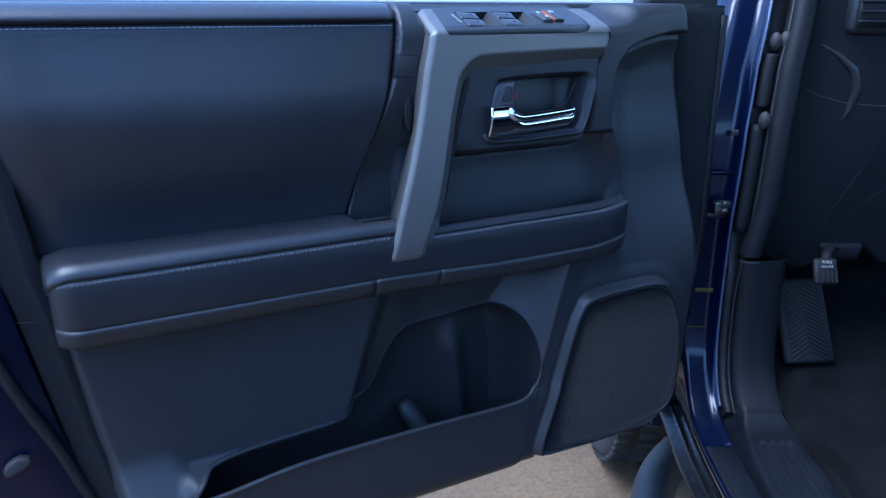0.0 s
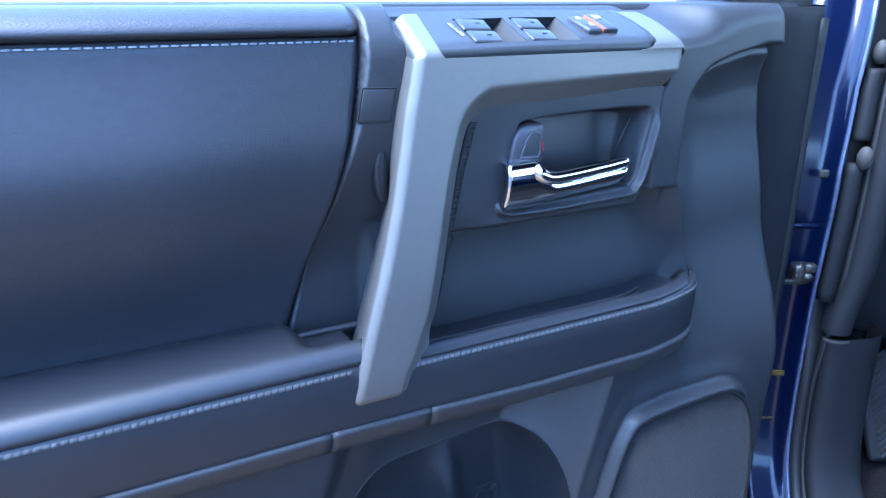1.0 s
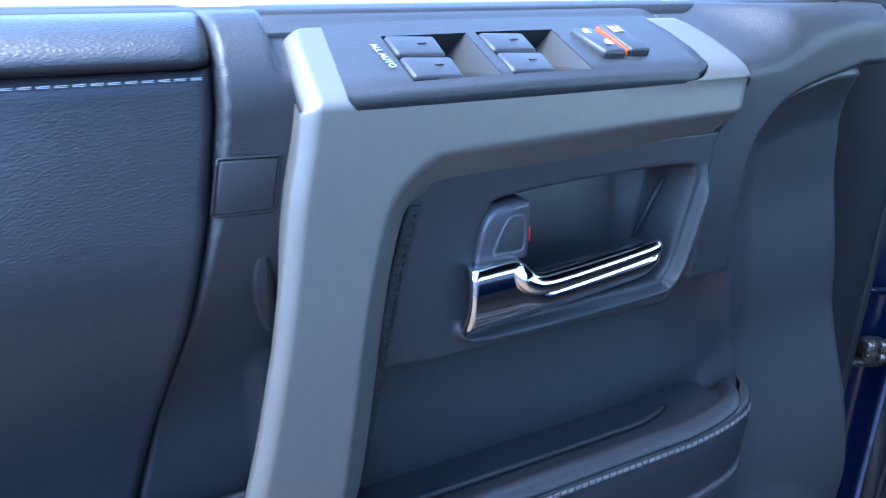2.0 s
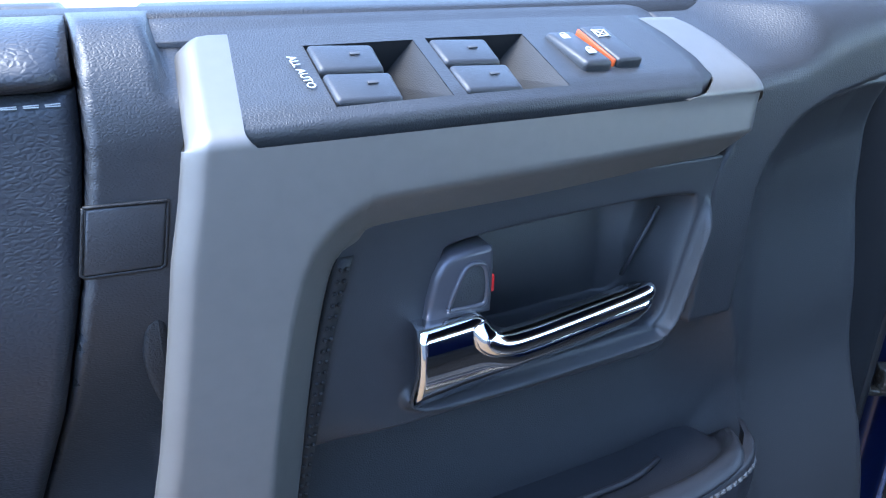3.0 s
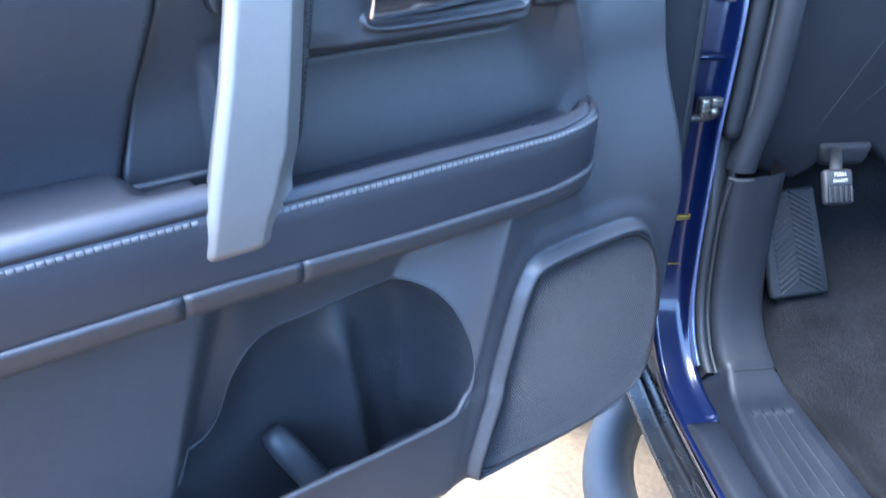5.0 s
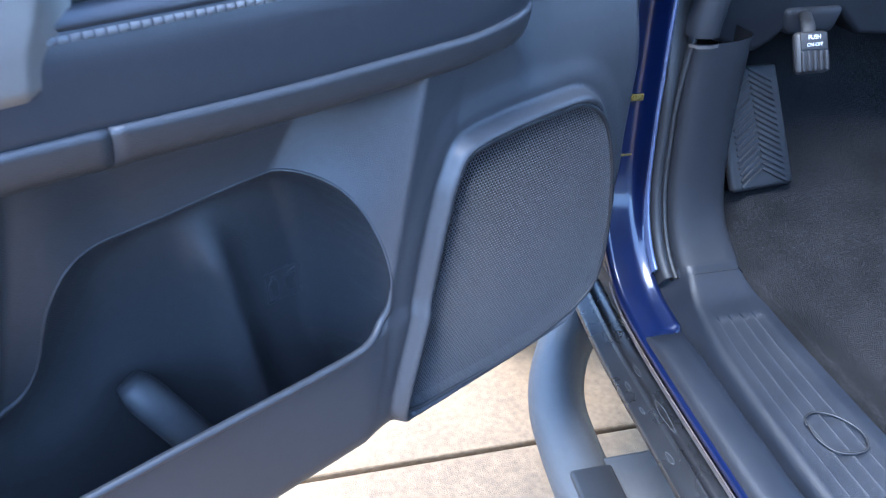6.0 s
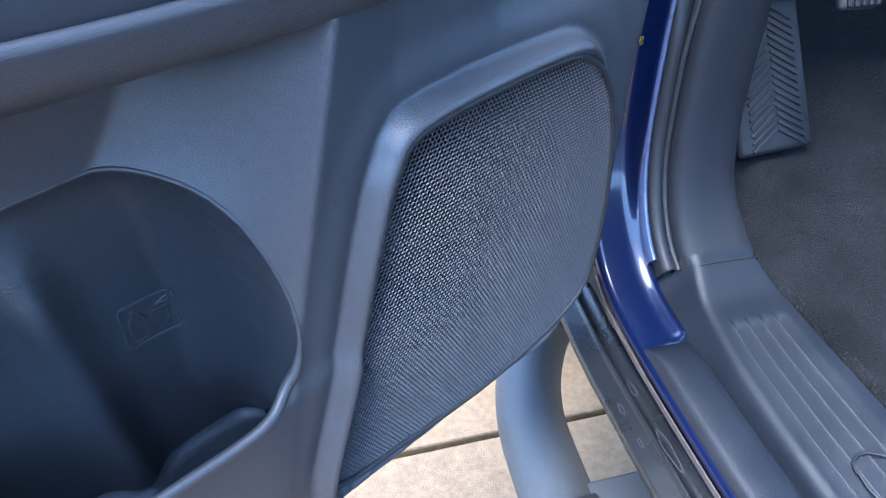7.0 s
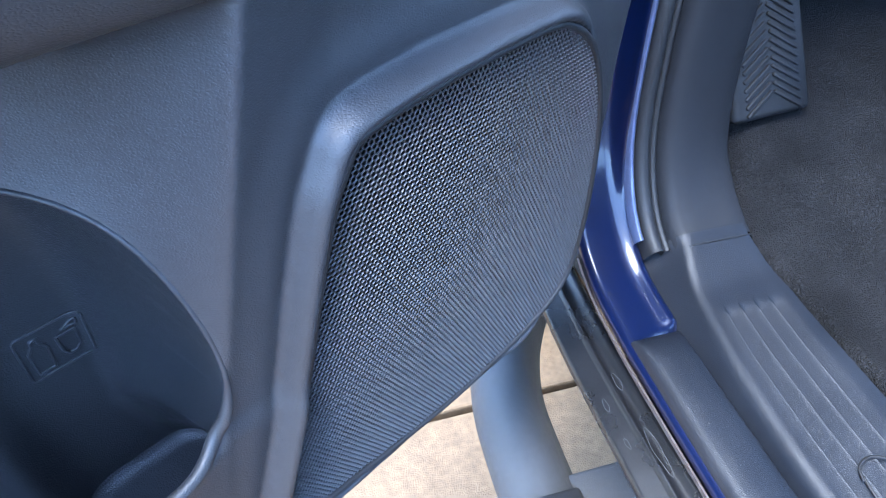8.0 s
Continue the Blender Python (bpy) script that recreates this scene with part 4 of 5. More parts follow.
corner = lambda w, h, r: [(x * (w - r) + r * math.cos(t), y * (h - r) + r * math.sin(t)) for x, y, t0 in ((1, 1, 0), (-1, 1, 90), (-1, -1, 180), (1, -1, 270)) for t in (radians(t0), radians(t0 + 45), radians(t0 + 90))]
loops = [corner(0.0165, 0.0160, 0.002), [(-0.012, -0.0125), (-0.0035, -0.0125), (-0.003, 0.003), (-0.006, 0.007), (-0.006, 0.0105), (-0.0095, 0.0105), (-0.0095, 0.007), (-0.0125, 0.003)],
         [(0.002, 0.005), (0.012, 0.005), (0.0115, -0.006), (0.009, -0.0095), (0.005, -0.0095), (0.0025, -0.006)], [(0.0055, 0.008), (0.0135, 0.008), (0.0135, 0.0115), (0.0125, 0.0115)]]
mk = None
for lp in loops:
    ring = resample(np.array(list(lp) + lp[:1]), 60)
    t = tube([on_liner(0.1155 + x, 0.7545 + y) for x, y in ring], 0.0009, 6)
    mk = t if mk is None else join(mk, t)
part("embossed_mark", mk, LINER, door, "embossed bottle and cup mark")
# divider post in the pocket
post = [P(-0.030 + 0.045 * t, -0.070 + 0.055 * t, 0.742 - 0.09 * t) for t in np.linspace(0, 1, 14)]
part("pocket_divider", tube(post, [0.0105, 0.0142, 0.0155] + [0.0160] * 11, 20, 0.9), PLASTIC, door, "rounded divider post in the pocket")

# ---- the car's body beside the door ----
car = thing("car", "dark blue car body with black sill trim and carpeted footwell", "car", pose(0, 0, 0))
# line of the door opening: (y, z) from roof to sill
OPEN = resample(spline([(1.62, 1.72), (1.45, 1.50), (1.345, 1.34), (1.297, 1.235), (1.264, 1.10), (1.254, 1.0), (1.250, 0.90), (1.244, 0.78), (1.232, 0.70), (1.205, 0.645), (1.165, 0.612), (1.11, 0.600), (1.0, 0.596), (0.8, 0.596), (0.2, 0.596), (-1.2, 0.596)], 24), 1000)


def frame_of(i):
    a, b = OPEN[max(i - 1, 0)], OPEN[min(i + 1, len(OPEN) - 1)]
    t = (b - a) / np.linalg.norm(b - a)
    return np.array([-t[1], t[0]]) * -1  # into the opening


NRM = np.array([frame_of(i) for i in range(len(OPEN))])
NRM *= np.sign(NRM[-1][1])


LEAN_Z, LEAN_X = [0.6, 0.95, 1.10, 1.20, 1.31, 1.50, 1.75], [0, 0, 0.008, 0.020, 0.045, 0.12, 0.22]


def along(section, i0=0, i1=None, skirt=None):
    """Sweeps a section of (x, off the opening line) along the door opening; section may depend on the place."""
    i1 = len(OPEN) if i1 is None else i1
    rows = []
    for i in range(i0, i1):
        y, z = OPEN[i]
        sec = section(y, z) if callable(section) else section
        lx = float(np.interp(z, LEAN_Z, LEAN_X))
        rows.append([(x + lx, y + NRM[i][0] * d, z + NRM[i][1] * d) for x, d in sec])
    return net(np.array(rows), skirt=skirt)


ysel = lambda y: int(np.argmin(np.abs(OPEN[:, 0] - y) + 10 * (OPEN[:, 1] > 0.62)))
zsel = lambda z: int(np.argmin(np.abs(OPEN[:, 1] - z)))


def jamb(y, z):
    up = float(sm(0.62, 0.75, z))
    low = float(sm(1.10, 1.085, y)) * (1 - up)
    return [(lerp(0.456, 0.27, up), lerp(-0.05, -0.22, up)), (lerp(0.455, 0.365, up), lerp(-0.045, -0.16, up)), (lerp(0.449, 0.39, up), lerp(-0.033, -0.095, up)), (lerp(0.4445, 0.415, up), lerp(-0.022, -0.040, up)), (lerp(0.4385, 0.432, up), lerp(-0.010, -0.0185, up)), (lerp(0.4388, 0.437, up), lerp(-0.004, -0.016, up)), (0.446 + 0.004 * up, lerp(-0.001, -0.0145, up)), (0.470, lerp(-0.004, -0.0145, up)), (0.4815, lerp(-0.002, -0.013, up) - 0.014 * low), (0.4845, 0.006 * up - 0.02 * low), (0.4875, 0.012 * up - 0.022 * low), (0.4905, 0.011 * up - 0.022 * low), (0.491, -0.01 - 0.02 * low)]


part("door_jamb", along(jamb), PAINT, car, "glossy dark blue painted steel")
# highlight along the flange edge, coloured in as a paler blue bead
part("flange_highlight", along([(0.4868, 0.0), (0.4868, 0.0125), (0.4890, 0.0135), (0.4912, 0.0120), (0.4912, 0.0)], 0, ysel(1.172)), EDGE_HIGHLIGHT, car)


# ground's reflection in the undercut sill paint, put in as a pale pinkish strip
SILL_REFLECTION = material("pinkish_sill_reflection", (0.17, 0.138, 0.13), 0.5, 0, 300, 0.0001, 0.3)
part("sill_reflection_strip", along([(0.4345, -0.0100), (0.4372, -0.0118), (0.4420, -0.0245), (0.4462, -0.0350)], ysel(1.185)), SILL_REFLECTION, car, "pinkish strip painted as the ground's reflection in the sill paint")


def seal(y, z):
    k = float(sm(0.80, 0.95, z))
    w = 0.016 * k
    return [(0.492, -0.012), (0.4945, lerp(0.006, -0.010, k)), (0.498, lerp(0.0125, -0.010, k)), (0.5035, lerp(0.0135, -0.010, k)), (0.508 + w, lerp(0.010, -0.008, k)), (0.5085 + w, -0.010)]


def bead(y, z):
    w = 0.014 * float(sm(0.80, 0.95, z))
    return [(0.509 + w, -0.004), (0.5095 + w, 0.008), (0.5125 + w, 0.0105), (0.5155 + w, 0.008), (0.516 + w, -0.004)]


part("door_seal", along(seal, 0, ysel(1.160)), RUBBER, car)
part("seal_bead", along(bead, 0, ysel(1.160)), RUBBER, car)


def kick(y, z):
    k = float(sm(0.68, 0.614, z))
    return [(0.517, -0.006), (0.518, 0.008), (0.522, 0.015), (0.530, 0.0185), (0.545, lerp(0.018, 0.0196, k)), (0.575, lerp(0.011, 0.0194, k)), (0.590, lerp(0.004, 0.0185, k)), (0.598, lerp(-0.003, 0.010, k)), (0.604, -0.012), (0.607, -0.05)]


part("kick_trim", along(kick, zsel(0.878), ysel(1.160)), TRIMGREY, car, "smooth black kick panel trim")


def pillar(y, z):
    k = 0.014 * float(sm(0.88, 0.98, z))
    return [(0.512 + k, -0.006), (0.513 + k, 0.010), (0.519 + k, 0.019), (0.530 + k, 0.022), (0.542 + k, 0.019), (0.551 + k, 0.006), (0.556 + k, -0.03), (0.558 + k, -0.12)]


part("pillar_trim", along(pillar, 0, zsel(0.882)), TRIMGREY, car, "smooth black pillar trim")
part("trim_joint", along([(0.513, 0.010), (0.519, 0.0197), (0.531, 0.0227), (0.543, 0.0195), (0.551, 0.006)], zsel(0.880), zsel(0.880) + 2), GREYRUB, car)


jy, jz = OPEN[ysel(1.160)]
jn = NRM[ysel(1.160)]
joint = spline([(0.5165, -0.002), (0.5195, 0.010), (0.5240, 0.0168), (0.531, 0.0200), (0.545, 0.0203), (0.575, 0.0202), (0.589, 0.0192), (0.597, 0.010)], 5)
part("sill_joint", tube([(x, jy + jn[0] * d, jz + jn[1] * d) for x, d in joint], 0.0009, 6), RUBBER, car)
# sill: scuff plate with ribs, outer tread, groove between
scuff_left = lambda y: float(np.interp(y, [0.90, 0.966, 1.042, 1.113, 1.165], [0.499, 0.500, 0.504, 0.513, 0.523]))
scuff_right = lambda y: float(np.interp(y, [0.90, 0.98, 1.10, 1.165], [0.601, 0.601, 0.600, 0.590]))


def scuff(y, z):
    e = float(sm(1.092, 1.086, y))
    l, r = scuff_left(y), scuff_right(y)
    s = [(0.4885, -0.022), (lerp(0.4910, l, 0.25), -0.010), (l - 0.0035, 0.003), (l - 0.001, 0.0085), (l + 0.003, 0.0118), (l + 0.008, 0.0128)]
    for x in (0.5200, 0.5365, 0.5530, 0.5695):
        s += [(x - 0.0012, 0.0128), (x, 0.0128 + 0.0006 * e), (x + 0.0008, 0.0128 - 0.0006 * e), (x + 0.0020, 0.0128 - 0.0028 * e), (x + 0.0045, 0.0128 - 0.0026 * e), (x + 0.0130, 0.0128 - 0.0003 * e)]
    s += [(0.5870, 0.0130)]
    lift = 0.0070 * float(sm(1.11, 1.16, y))
    return [(x, d + (lift if i > 1 else 0)) if i < 6 else (l + (x - 0.500) * (r - l) / 0.101, d + lift) for i, (x, d) in enumerate(s)] + [(r - 0.0025, 0.0122 + lift), (r, 0.009 + lift), (r + 0.001, -0.02)]


i_s = ysel(1.172)
sharpen(part("scuff_plate", along(scuff, i_s), SILLMAT, car, "dusty black plastic scuff plate with ribs"), 35)


def tread(y, z):
    e = math.sqrt(max(0, 1 - max(0, (y - 1.055) / 0.033) ** 2)) if y > 1.055 else 1.0
    h = 0.0085 * e
    return [(0.4425, -0.003), (0.4435, h * 0.35), (0.4480, h * 0.85), (0.4515, h), (0.463, h + 0.0006), (0.474, h), (0.4835, h * 0.9), (0.4868, h * 0.5), (0.4885, -0.014)]


part("outer_tread", along(tread, ysel(1.088)), SILLMAT, car, "dusty black plastic sill tread")
def rocker_at(f, y):
    prof_r = ((0.456, 0.540), (0.452, 0.5555), (0.4475, 0.5575), (0.4440, 0.5555), (0.4425, 0.5520), (0.4345, 0.5500), (0.4330, 0.5530), (0.4305, 0.5535), (0.4290, 0.5500), (0.4275, 0.5485), (0.4125, 0.5455), (0.4100, 0.5435), (0.4095, 0.5400), (0.4110, 0.5340), (0.4400, 0.5310))
    x, z = prof_r[f]
    return (x + 0.010 * float(sm(1.10, 1.3, y)), y, z)


part("rocker_panel", net(np.array([[rocker_at(f, y) for f in range(15)] for y in np.linspace(1.33, -1.2, 60)])), ROCKER, car, "glossy black rocker cover with dried water marks")
for y0, f0, f1, w, h in ((1.015, 4, 5, 0.40, 0.020), (1.068, 9, 10, 0.13, 0.006), (1.085, 4, 5, 0.30, 0.008), (1.03, 9, 10, 0.10, 0.005), (0.965, 9, 10, 0.15, 0.008)):
    a, b = rocker_at(f0, y0), rocker_at(f1, y0)
    lp = [(0.5 + w * math.cos(t) * (1 + 0.14 * math.sin(3 * t + y0 * 50)), h * math.sin(t) * (1 + 0.15 * math.cos(2 * t + y0 * 90))) for t in np.linspace(0, 2 * math.pi, 40)]
    part("water_mark", tube([(lerp(a[0], b[0], q), y0 + dy, lerp(a[2], b[2], q) + 0.0001) for q, dy in lp], 0.0003, 5), STAIN, car)
# round side step and its bracket
bar = spline([(0.395, -1.0, 0.37), (0.392, 0.6, 0.37), (0.391, 1.0, 0.37), (0.393, 1.13, 0.371), (0.402, 1.21, 0.374), (0.430, 1.28, 0.383), (0.475, 1.34, 0.394), (0.56, 1.42, 0.40)], 8)
part("side_step", tube(list(bar), 0.0405, 28), BARMAT, car, "black round steel side step")
part("step_bracket", block(0.50, 1.045, 0.392, 0.17, 0.085, 0.022, 0.006), BARMAT, car)
part("step_pad", block(0.392, 0.888, 0.409, 0.055, 0.36, 0.012, 0.005), DARK, car)

# floor and footwell
cy = np.linspace(-1.0, 1.75, 90)
cx = np.r_[np.linspace(0.575, 0.70, 40), np.linspace(0.72, 1.75, 50)]
CX, CY = np.meshgrid(cx, cy, indexing="ij")
rise = 0.072 * sm(1.02, 1.30, CY) * sm(0.605, 0.68, CX) + 0.15 * sm(1.28, 1.75, CY) + 0.33 * np.clip((CY - 1.45) / 0.3, 0, 1)
edge_x = np.interp(CY, [0.98, 1.10, 1.165, 1.25], [0.601, 0.600, 0.590, 0.590])
CZ = 0.610 - 0.030 * sm(0.605, 0.68, CX) - 0.016 * sm(0.012, 0.003, CX - edge_x) + rise + 0.0025 * np.sin(CX * 31 + CY * 13) * np.sin(CY * 23)
CZ += 0.22 * sm(1.05, 1.15, CX) * sm(1.45, 1.35, CX)
part("carpet", net(np.stack([CX, CY, CZ], -1), skirt=np.array([0, 0, -0.03])), CARPET, car, "dark grey footwell carpet")
# footrest with chevron relief
FR = pose(0.682, 1.322, 0.728, 56, 0, 6)
rest = block(0, 0, 0, 0.098, 0.165, 0.014, 0.006, FR)
footrest = part("footrest", rest, FOOT, car, "black rubber footrest with chevron ribs")
for k in range(17):
    for side in (-1, 1):
        part("chevron", block(0, 0, 0, 0.040, 0.0042, 0.0032, 0.0012, FR @ Matrix.Translation((side * 0.0185, -0.068 + 0.0085 * k, 0.0078)) @ pose(0, 0, 0, 0, 0, -side * 32)), FOOT, footrest)
# parking brake pedal
PB = pose(0.654, 1.222, 0.866, 62, 0, 2)
pedal = part("brake_pedal", block(0, 0, 0, 0.041, 0.046, 0.012, 0.005, PB), RUBBER, car, "ribbed black parking brake pedal with white lettering")
for k in range(5):
    part("pedal_rib", block(0, 0, 0, 0.0042, 0.022, 0.004, 0.0015, PB @ Matrix.Translation((-0.015 + 0.0075 * k, -0.010, 0.007))), TRIMGREY, pedal)
part("pedal_plate", block(0, 0, 0, 0.033, 0.018, 0.002, 0.0006, PB @ Matrix.Translation((0, 0.0115, 0.0063))), DARK, pedal)
letters("PUSH", 0.0068, PB @ Matrix.Translation((0, 0.0155, 0.0078)), MARK, pedal)
letters("ON-OFF", 0.0056, PB @ Matrix.Translation((0, 0.0075, 0.0078)), MARK, pedal)
part("pedal_arm", tube([(0.657, 1.236, 0.880), (0.672, 1.262, 0.886), (0.700, 1.305, 0.882), (0.728, 1.340, 0.868)], 0.008, 8, 0.6), FOOT, car)


# dashboard side: knee panel, lower roll, vent and steering shroud
def dash():
    prof_d = spline([(1.62, 0.86), (1.50, 0.868), (1.42, 0.905), (1.405, 0.96), (1.415, 1.04), (1.43, 1.14), (1.428, 1.20), (1.425, 1.25), (1.41, 1.30), (1.44, 1.36), (1.60, 1.40), (1.9, 1.40)], 5)
    xs = np.r_[np.linspace(0.572, 0.60, 6), np.linspace(0.62, 1.70, 30)]
    rows = []
    for x in xs:
        e = 1 - min(1, max(0, (x - 0.572) / 0.05))
        rows.append([(x, y + 0.05 * e * e - 0.05 * float(sm(0.60, 0.72, x)) * float(sm(1.15, 1.25, z)), z) for y, z in prof_d])
    return net(np.array(rows), skirt=np.array([0, 0.05, 0]))


dashboard = part("dashboard", dash(), TRIMGREY, car, "black moulded dashboard")
part("dash_crease", tube([(0.655, 1.3418, 0.845), (0.700, 1.3418, 0.930), (0.745, 1.3418, 1.019), (0.785, 1.3418, 1.12)], [0.0035, 0.0045, 0.0045, 0.003], 10), TRIMGREY, dashboard)
part("dash_crease", tube([(0.690, 1.3425, 0.880), (0.730, 1.3425, 0.922), (0.772, 1.3425, 0.967), (0.83, 1.3425, 1.02)], [0.003, 0.0048, 0.0052, 0.004], 10), TRIMGREY, dashboard)
panel = slab([(0.568, 0.880), (0.580, 0.856), (0.614, 0.842), (0.668, 0.826), (0.690, 0.838), (0.723, 0.872), (0.774, 0.874), (0.813, 0.840), (0.95, 0.83), (0.95, 1.42), (0.60, 1.42), (0.585, 1.30), (0.572, 1.15), (0.568, 1.0)], 0.05, 0.008)
bmesh.ops.translate(panel, verts=panel.verts, vec=(0, 1.338, 0))
part("knee_panel", panel, TRIMGREY, dashboard, "large smooth black knee panel")
part("dash_underside", block(0.84, 1.47, 0.862, 0.36, 0.16, 0.016, 0.006), RUBBER, dashboard)
part("pedal_bracket", block(0.735, 1.345, 0.864, 0.085, 0.030, 0.034, 0.009, None, 3, lambda x, y, z: (x * (0.8 if z < 0 else 1.0), y, z)), TRIMGREY, dashboard)
part("dash_trim", tube([(0.615, 1.342, 1.249), (0.665, 1.340, 1.222), (0.698, 1.338, 1.195), (0.708, 1.338, 1.165), (0.702, 1.340, 1.125), (0.690, 1.342, 1.10)], [0.002, 0.005, 0.008, 0.008, 0.006, 0.003], 10), FINE, dashboard)
part("dash_groove", tube([(0.622, 1.3385, 1.162), (0.650, 1.3385, 1.150), (0.690, 1.3385, 1.140), (0.74, 1.3385, 1.135), (0.80, 1.3385, 1.134)], 0.0012, 6), SATIN, dashboard)
vent = part("air_vent", block(0.715, 1.335, 1.292, 0.095, 0.03, 0.075, 0.012), FINE, dashboard)
part("vent_opening", block(0.715, 1.319, 1.292, 0.078, 0.010, 0.052, 0.006), RUBBER, vent)
for k in range(3):
    part("vent_slat", block(0.715, 1.313, 1.276 + 0.016 * k, 0.074, 0.012, 0.003, 0.001), FINE, vent)
part("firewall", block(1.17, 1.80, 0.95, 1.2, 0.03, 0.8, 0.01), RUBBER, car)
part("side_lining", block(0.628, 1.60, 0.72, 0.02, 0.50, 0.30, 0.008), CARPET, car)

# hinge pillar hardware
strap = part("check_strap", join(block(0.428, 1.236, 0.961, 0.085, 0.009, 0.007, 0.002), block(0.465, 1.240, 0.972, 0.022, 0.020, 0.026, 0.004), block(0.472, 1.232, 0.982, 0.016, 0.014, 0.012, 0.003)), STEEL, car, "greased steel door check strap")
part("strap_bolt", tube([(0.470, 1.236, 0.972), (0.470, 1.224, 0.970)], 0.006, 8), STEEL, strap)
part("yellow_paint_mark", block(0.454, 1.2590, 0.813, 0.054, 0.003, 0.008, 0.0008), YELLOW, car)
part("yellow_paint_mark", block(0.458, 1.2550, 0.742, 0.036, 0.003, 0.0028, 0.0008), YELLOW, car)
part("panel_step", tube([(0.40, 1.262, 1.030), (0.485, 1.256, 1.030)], 0.004, 8), PAINT, car)
for x, y, z in ((0.540, 1.300, 1.244), (0.556, 1.300, 1.246), (0.524, 1.258, 1.120)):
    bm = bmesh.new()
    bmesh.ops.create_uvsphere(bm, u_segments=16, v_segments=10, radius=1, matrix=Matrix.Translation((x, y - 0.004, z)) @ Matrix.Diagonal((0.009, 0.010, 0.015, 1)))
    part("rubber_plug", bm, GREYRUB, car, "grey rubber plug")
for z0, z1 in ((1.14, 1.225), (0.93, 1.112)):
    rows = []
    for z in np.linspace(z0, z1, 16):
        y = float(np.interp(z, OPEN[::-1, 1], OPEN[::-1, 0]))
        lx = float(np.interp(z, LEAN_Z, LEAN_X))
        rows.append([(x + lx, y - d, z) for x, d in ((0.4995, 0.0), (0.501, 0.009), (0.510, 0.011), (0.519, 0.009), (0.521, 0.0))])
    part("seal_carrier", net(np.array(rows), skirt=np.array([0, 0.01, 0])), TRIMGREY, car)
part("jamb_clip", block(0.482, 1.262, 1.098, 0.012, 0.006, 0.010, 0.002), GREYRUB, car)

# front wheel behind the door
wheel = part("wheel", tube([(0.44, 1.93, 0.44), (0.62, 1.93, 0.44)], 0.25, 40), STEEL, car, "front wheel with a blocky tyre")
tp = spline([(0.415, 0.27), (0.402, 0.31), (0.404, 0.35), (0.418, 0.374), (0.44, 0.378), (0.535, 0.380), (0.63, 0.378), (0.652, 0.374), (0.666, 0.35), (0.668, 0.31), (0.655, 0.27)], 4)
ang = np.linspace(0, 2 * math.pi, 97)[:-1]
part("tyre", net(np.array([[(x, 1.93 + r * math.cos(a), 0.44 + r * math.sin(a)) for x, r in tp] for a in ang]), closed_u=True), TYRE, wheel)
lugs = bmesh.new()
for k in range(64):
    a = 2 * math.pi * k / 64
    for x0, w in ((0.431, 0.040), (0.485, 0.050), (0.545, 0.050), (0.612, 0.050)):
        m = Matrix.Translation((0, 1.93, 0.44)) @ Matrix.Rotation(a + (0.02 if x0 > 0.45 else 0), 4, "X") @ Matrix.Translation((x0 + w / 2 - 0.02, 0.382, 0))
        bmesh.ops.create_cube(lugs, size=1, matrix=m @ pose(0, 0, 0, 12, 0, 0) @ Matrix.Diagonal((w * 0.86, 0.010, 0.026, 1)))
part("tread_pattern", lugs, TYRE, wheel, smooth=False)["kind"] = "stuff"

# the rest of the body round the cabin
arch = [(1.30, 0.50), (1.30, 1.13), (2.75, 1.06), (2.78, 0.62), (2.45, 0.55)] + [(1.93 + 0.47 * math.cos(a), 0.46 + 0.47 * math.sin(a)) for a in np.linspace(0.15, math.pi - 0.1, 24)]
fe = slab([(y, z) for y, z in arch], 0.04, 0.006)
bmesh.ops.transform(fe, matrix=Matrix(((0, 1, 0, 0.41), (1, 0, 0, 0), (0, 0, 1, 0), (0, 0, 0, 1))), verts=fe.verts)
bmesh.ops.recalc_face_normals(fe, faces=fe.faces)
sharpen(part("front_fender", fe, PAINT, car), 35)
part("arch_liner", block(0.72, 2.05, 0.93, 0.5, 0.75, 0.02, 0.005), DARK, car)
part("inner_arch", block(0.80, 2.25, 0.62, 0.02, 0.9, 0.6, 0.005), DARK, car)
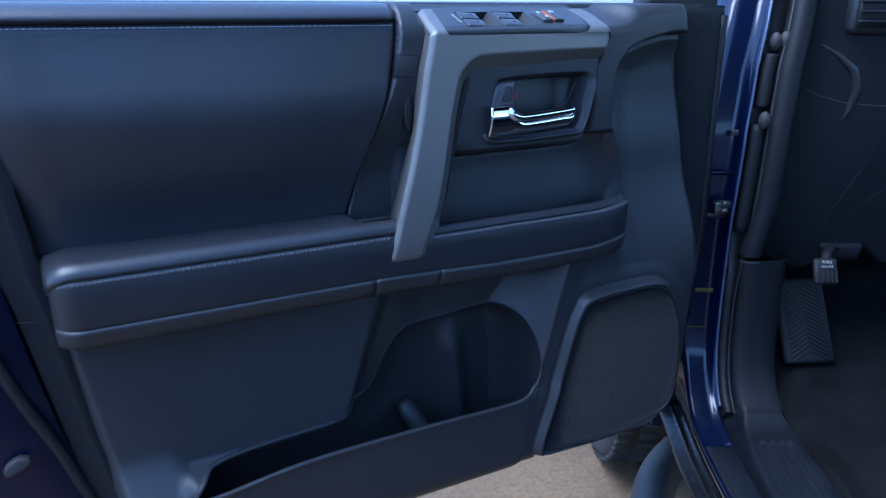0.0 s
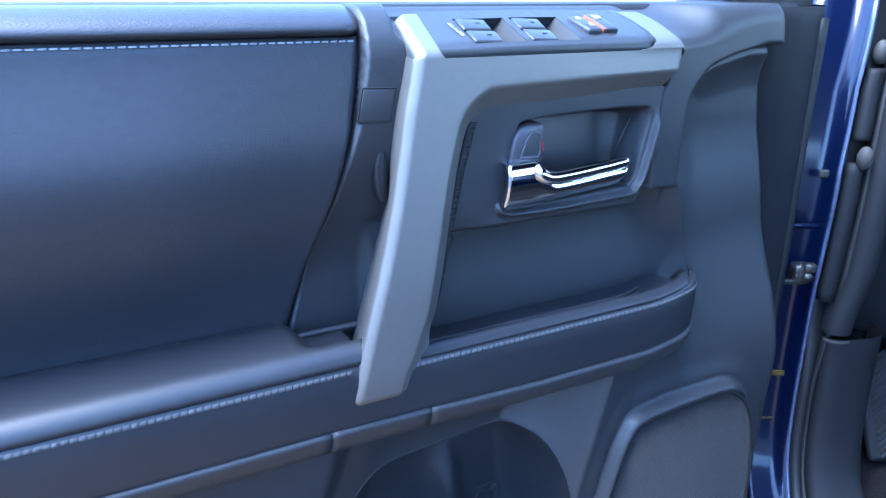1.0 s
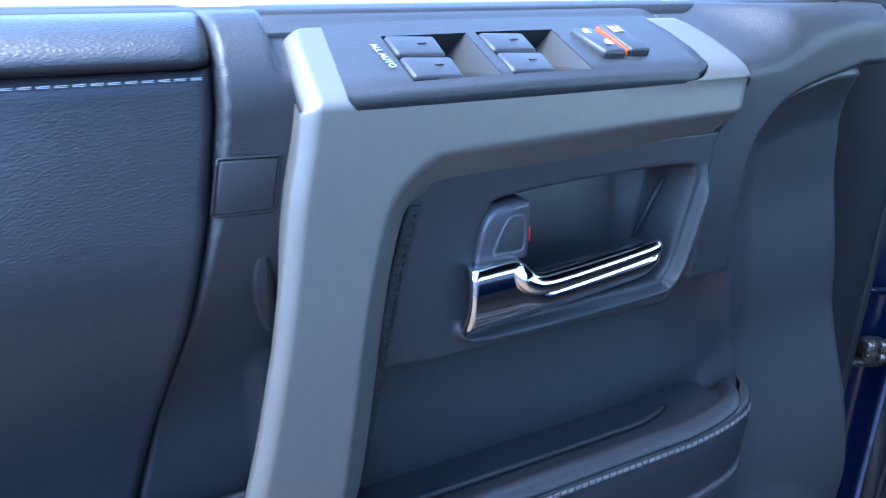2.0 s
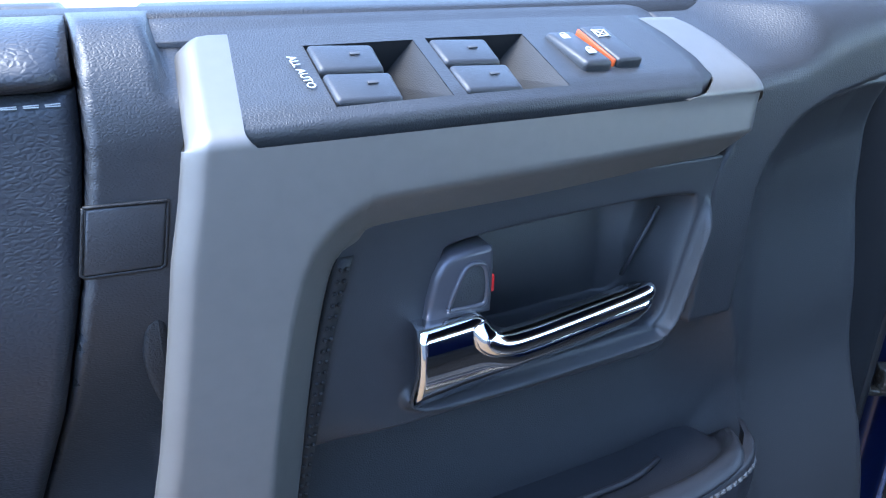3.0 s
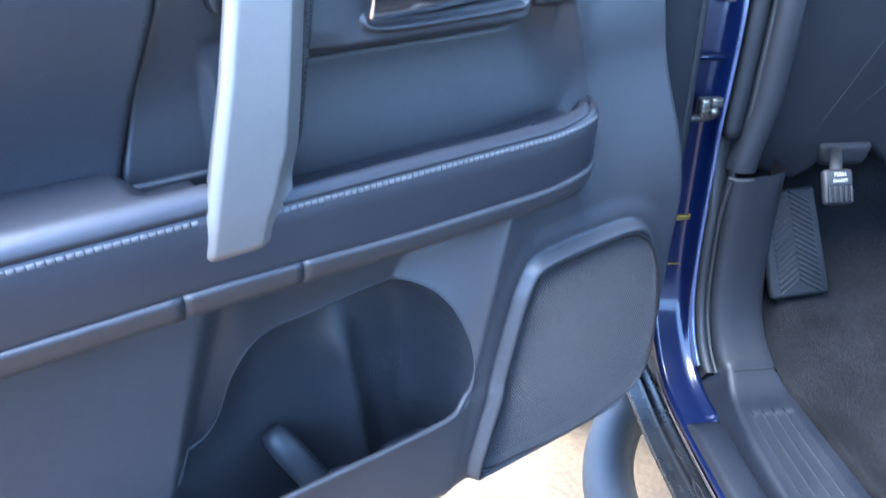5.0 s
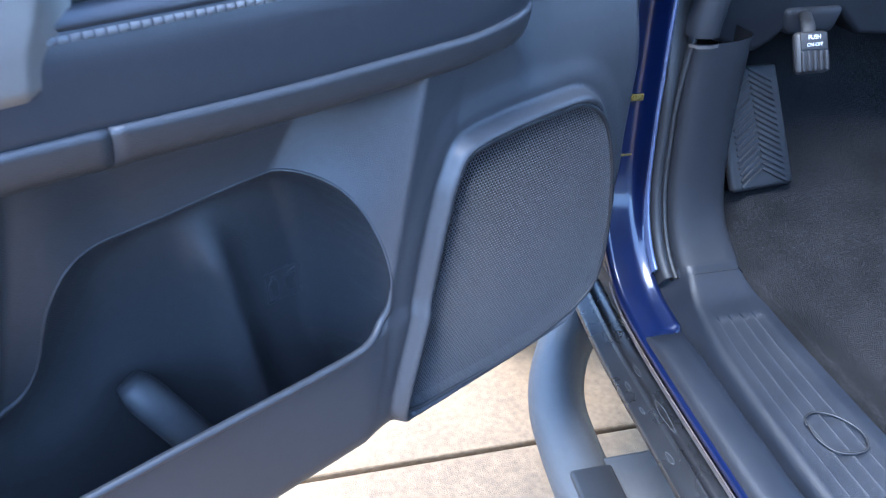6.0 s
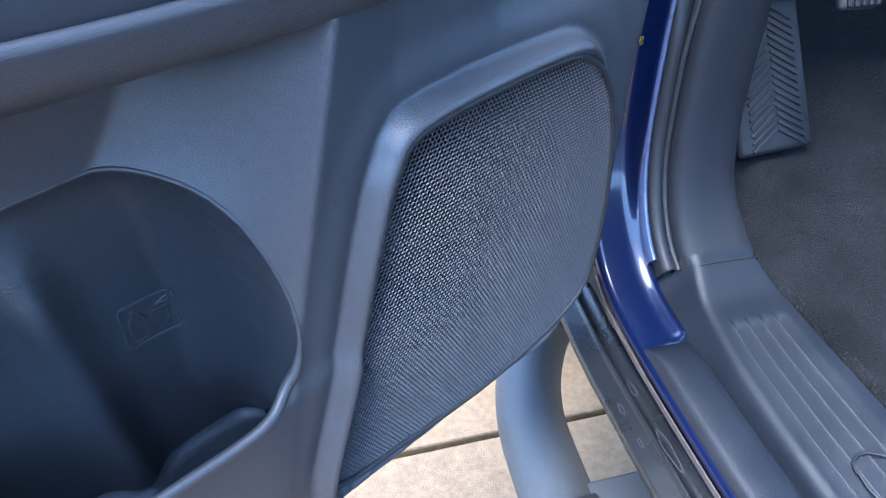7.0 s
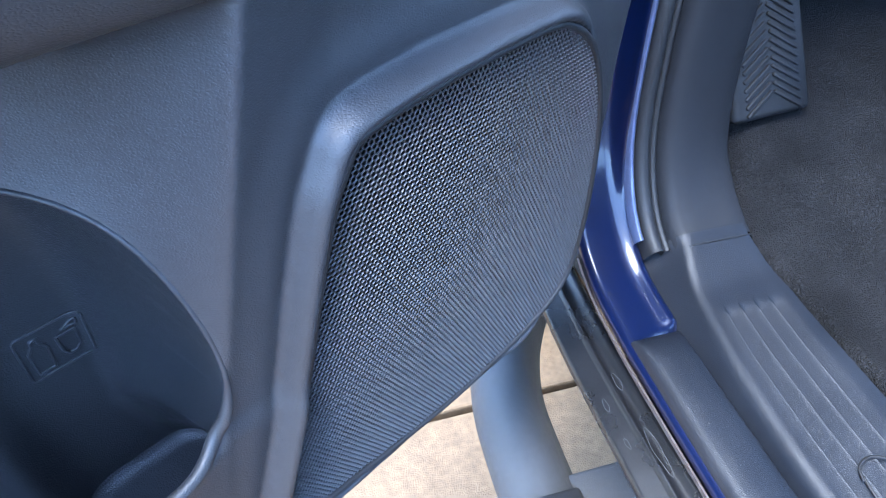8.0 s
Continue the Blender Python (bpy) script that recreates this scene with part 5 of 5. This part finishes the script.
part("bonnet", block(1.17, 2.35, 1.12, 1.5, 0.95, 0.05, 0.02), PAINT, car)
part("roof", block(1.17, 0.05, 1.80, 1.38, 2.9, 0.05, 0.02), PAINT, car)
part("far_side", block(1.95, 0.0, 0.95, 0.08, 3.4, 0.75, 0.03), PAINT, car)
part("underbody", block(1.17, 0.3, 0.47, 1.30, 3.2, 0.05, 0.01), DARK, car)
rd = [(0.20, 0.60), (0.20, 1.25), (0.12, 1.72), (0.02, 1.74), (0.02, 1.30), (-0.95, 1.32), (-0.98, 1.70), (-1.4, 1.70), (-1.4, 0.60)]
rs = slab(rd, 0.06, 0.006)
bmesh.ops.transform(rs, matrix=Matrix(((0, 1, 0, 0.425), (1, 0, 0, 0), (0, 0, 1, 0), (0, 0, 0, 1))), verts=rs.verts)
bmesh.ops.recalc_face_normals(rs, faces=rs.faces)
sharpen(part("rear_side", rs, PAINT, car), 35)

# thin cord left on the scuff plate
cord = [(0.530, 0.928, 0.6115), (0.535, 0.938, 0.6115), (0.549, 0.942, 0.6115), (0.566, 0.932, 0.6115), (0.576, 0.912, 0.6115), (0.570, 0.894, 0.6115), (0.553, 0.890, 0.6115), (0.537, 0.896, 0.6115), (0.530, 0.912, 0.6115), (0.532, 0.931, 0.6115)]
c = part("cord", tube(list(spline(cord, 8)), 0.0011, 6), RUBBER, None)
tagged(c, "thin black elastic cord loop lying on the scuff plate", "cord")

# plain walls that close the place: a pale house front beyond the door, an added grey one behind
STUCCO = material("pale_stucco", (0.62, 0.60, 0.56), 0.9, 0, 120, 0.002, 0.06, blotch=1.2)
wall = part("wall_front", block(-3.0, 9.0, 1.5, 26, 0.25, 3.0, 0.02), STUCCO, None, smooth=False)
tagged(wall, "pale stucco wall far beyond the door", "wall", kind="structure")
# unseen wall, added to hold back low sky light and its reflections
wall = part("wall_rear_blocker", block(-1.0, -4.5, 1.1, 22, 0.25, 2.2, 0.02), material("grey_stucco", (0.30, 0.29, 0.28), 0.9, 0, 120, 0.002, 0.06, blotch=1.2), None, smooth=False)
tagged(wall, "unseen plain grey wall added behind the car to cut low sky light", "wall", kind="structure")
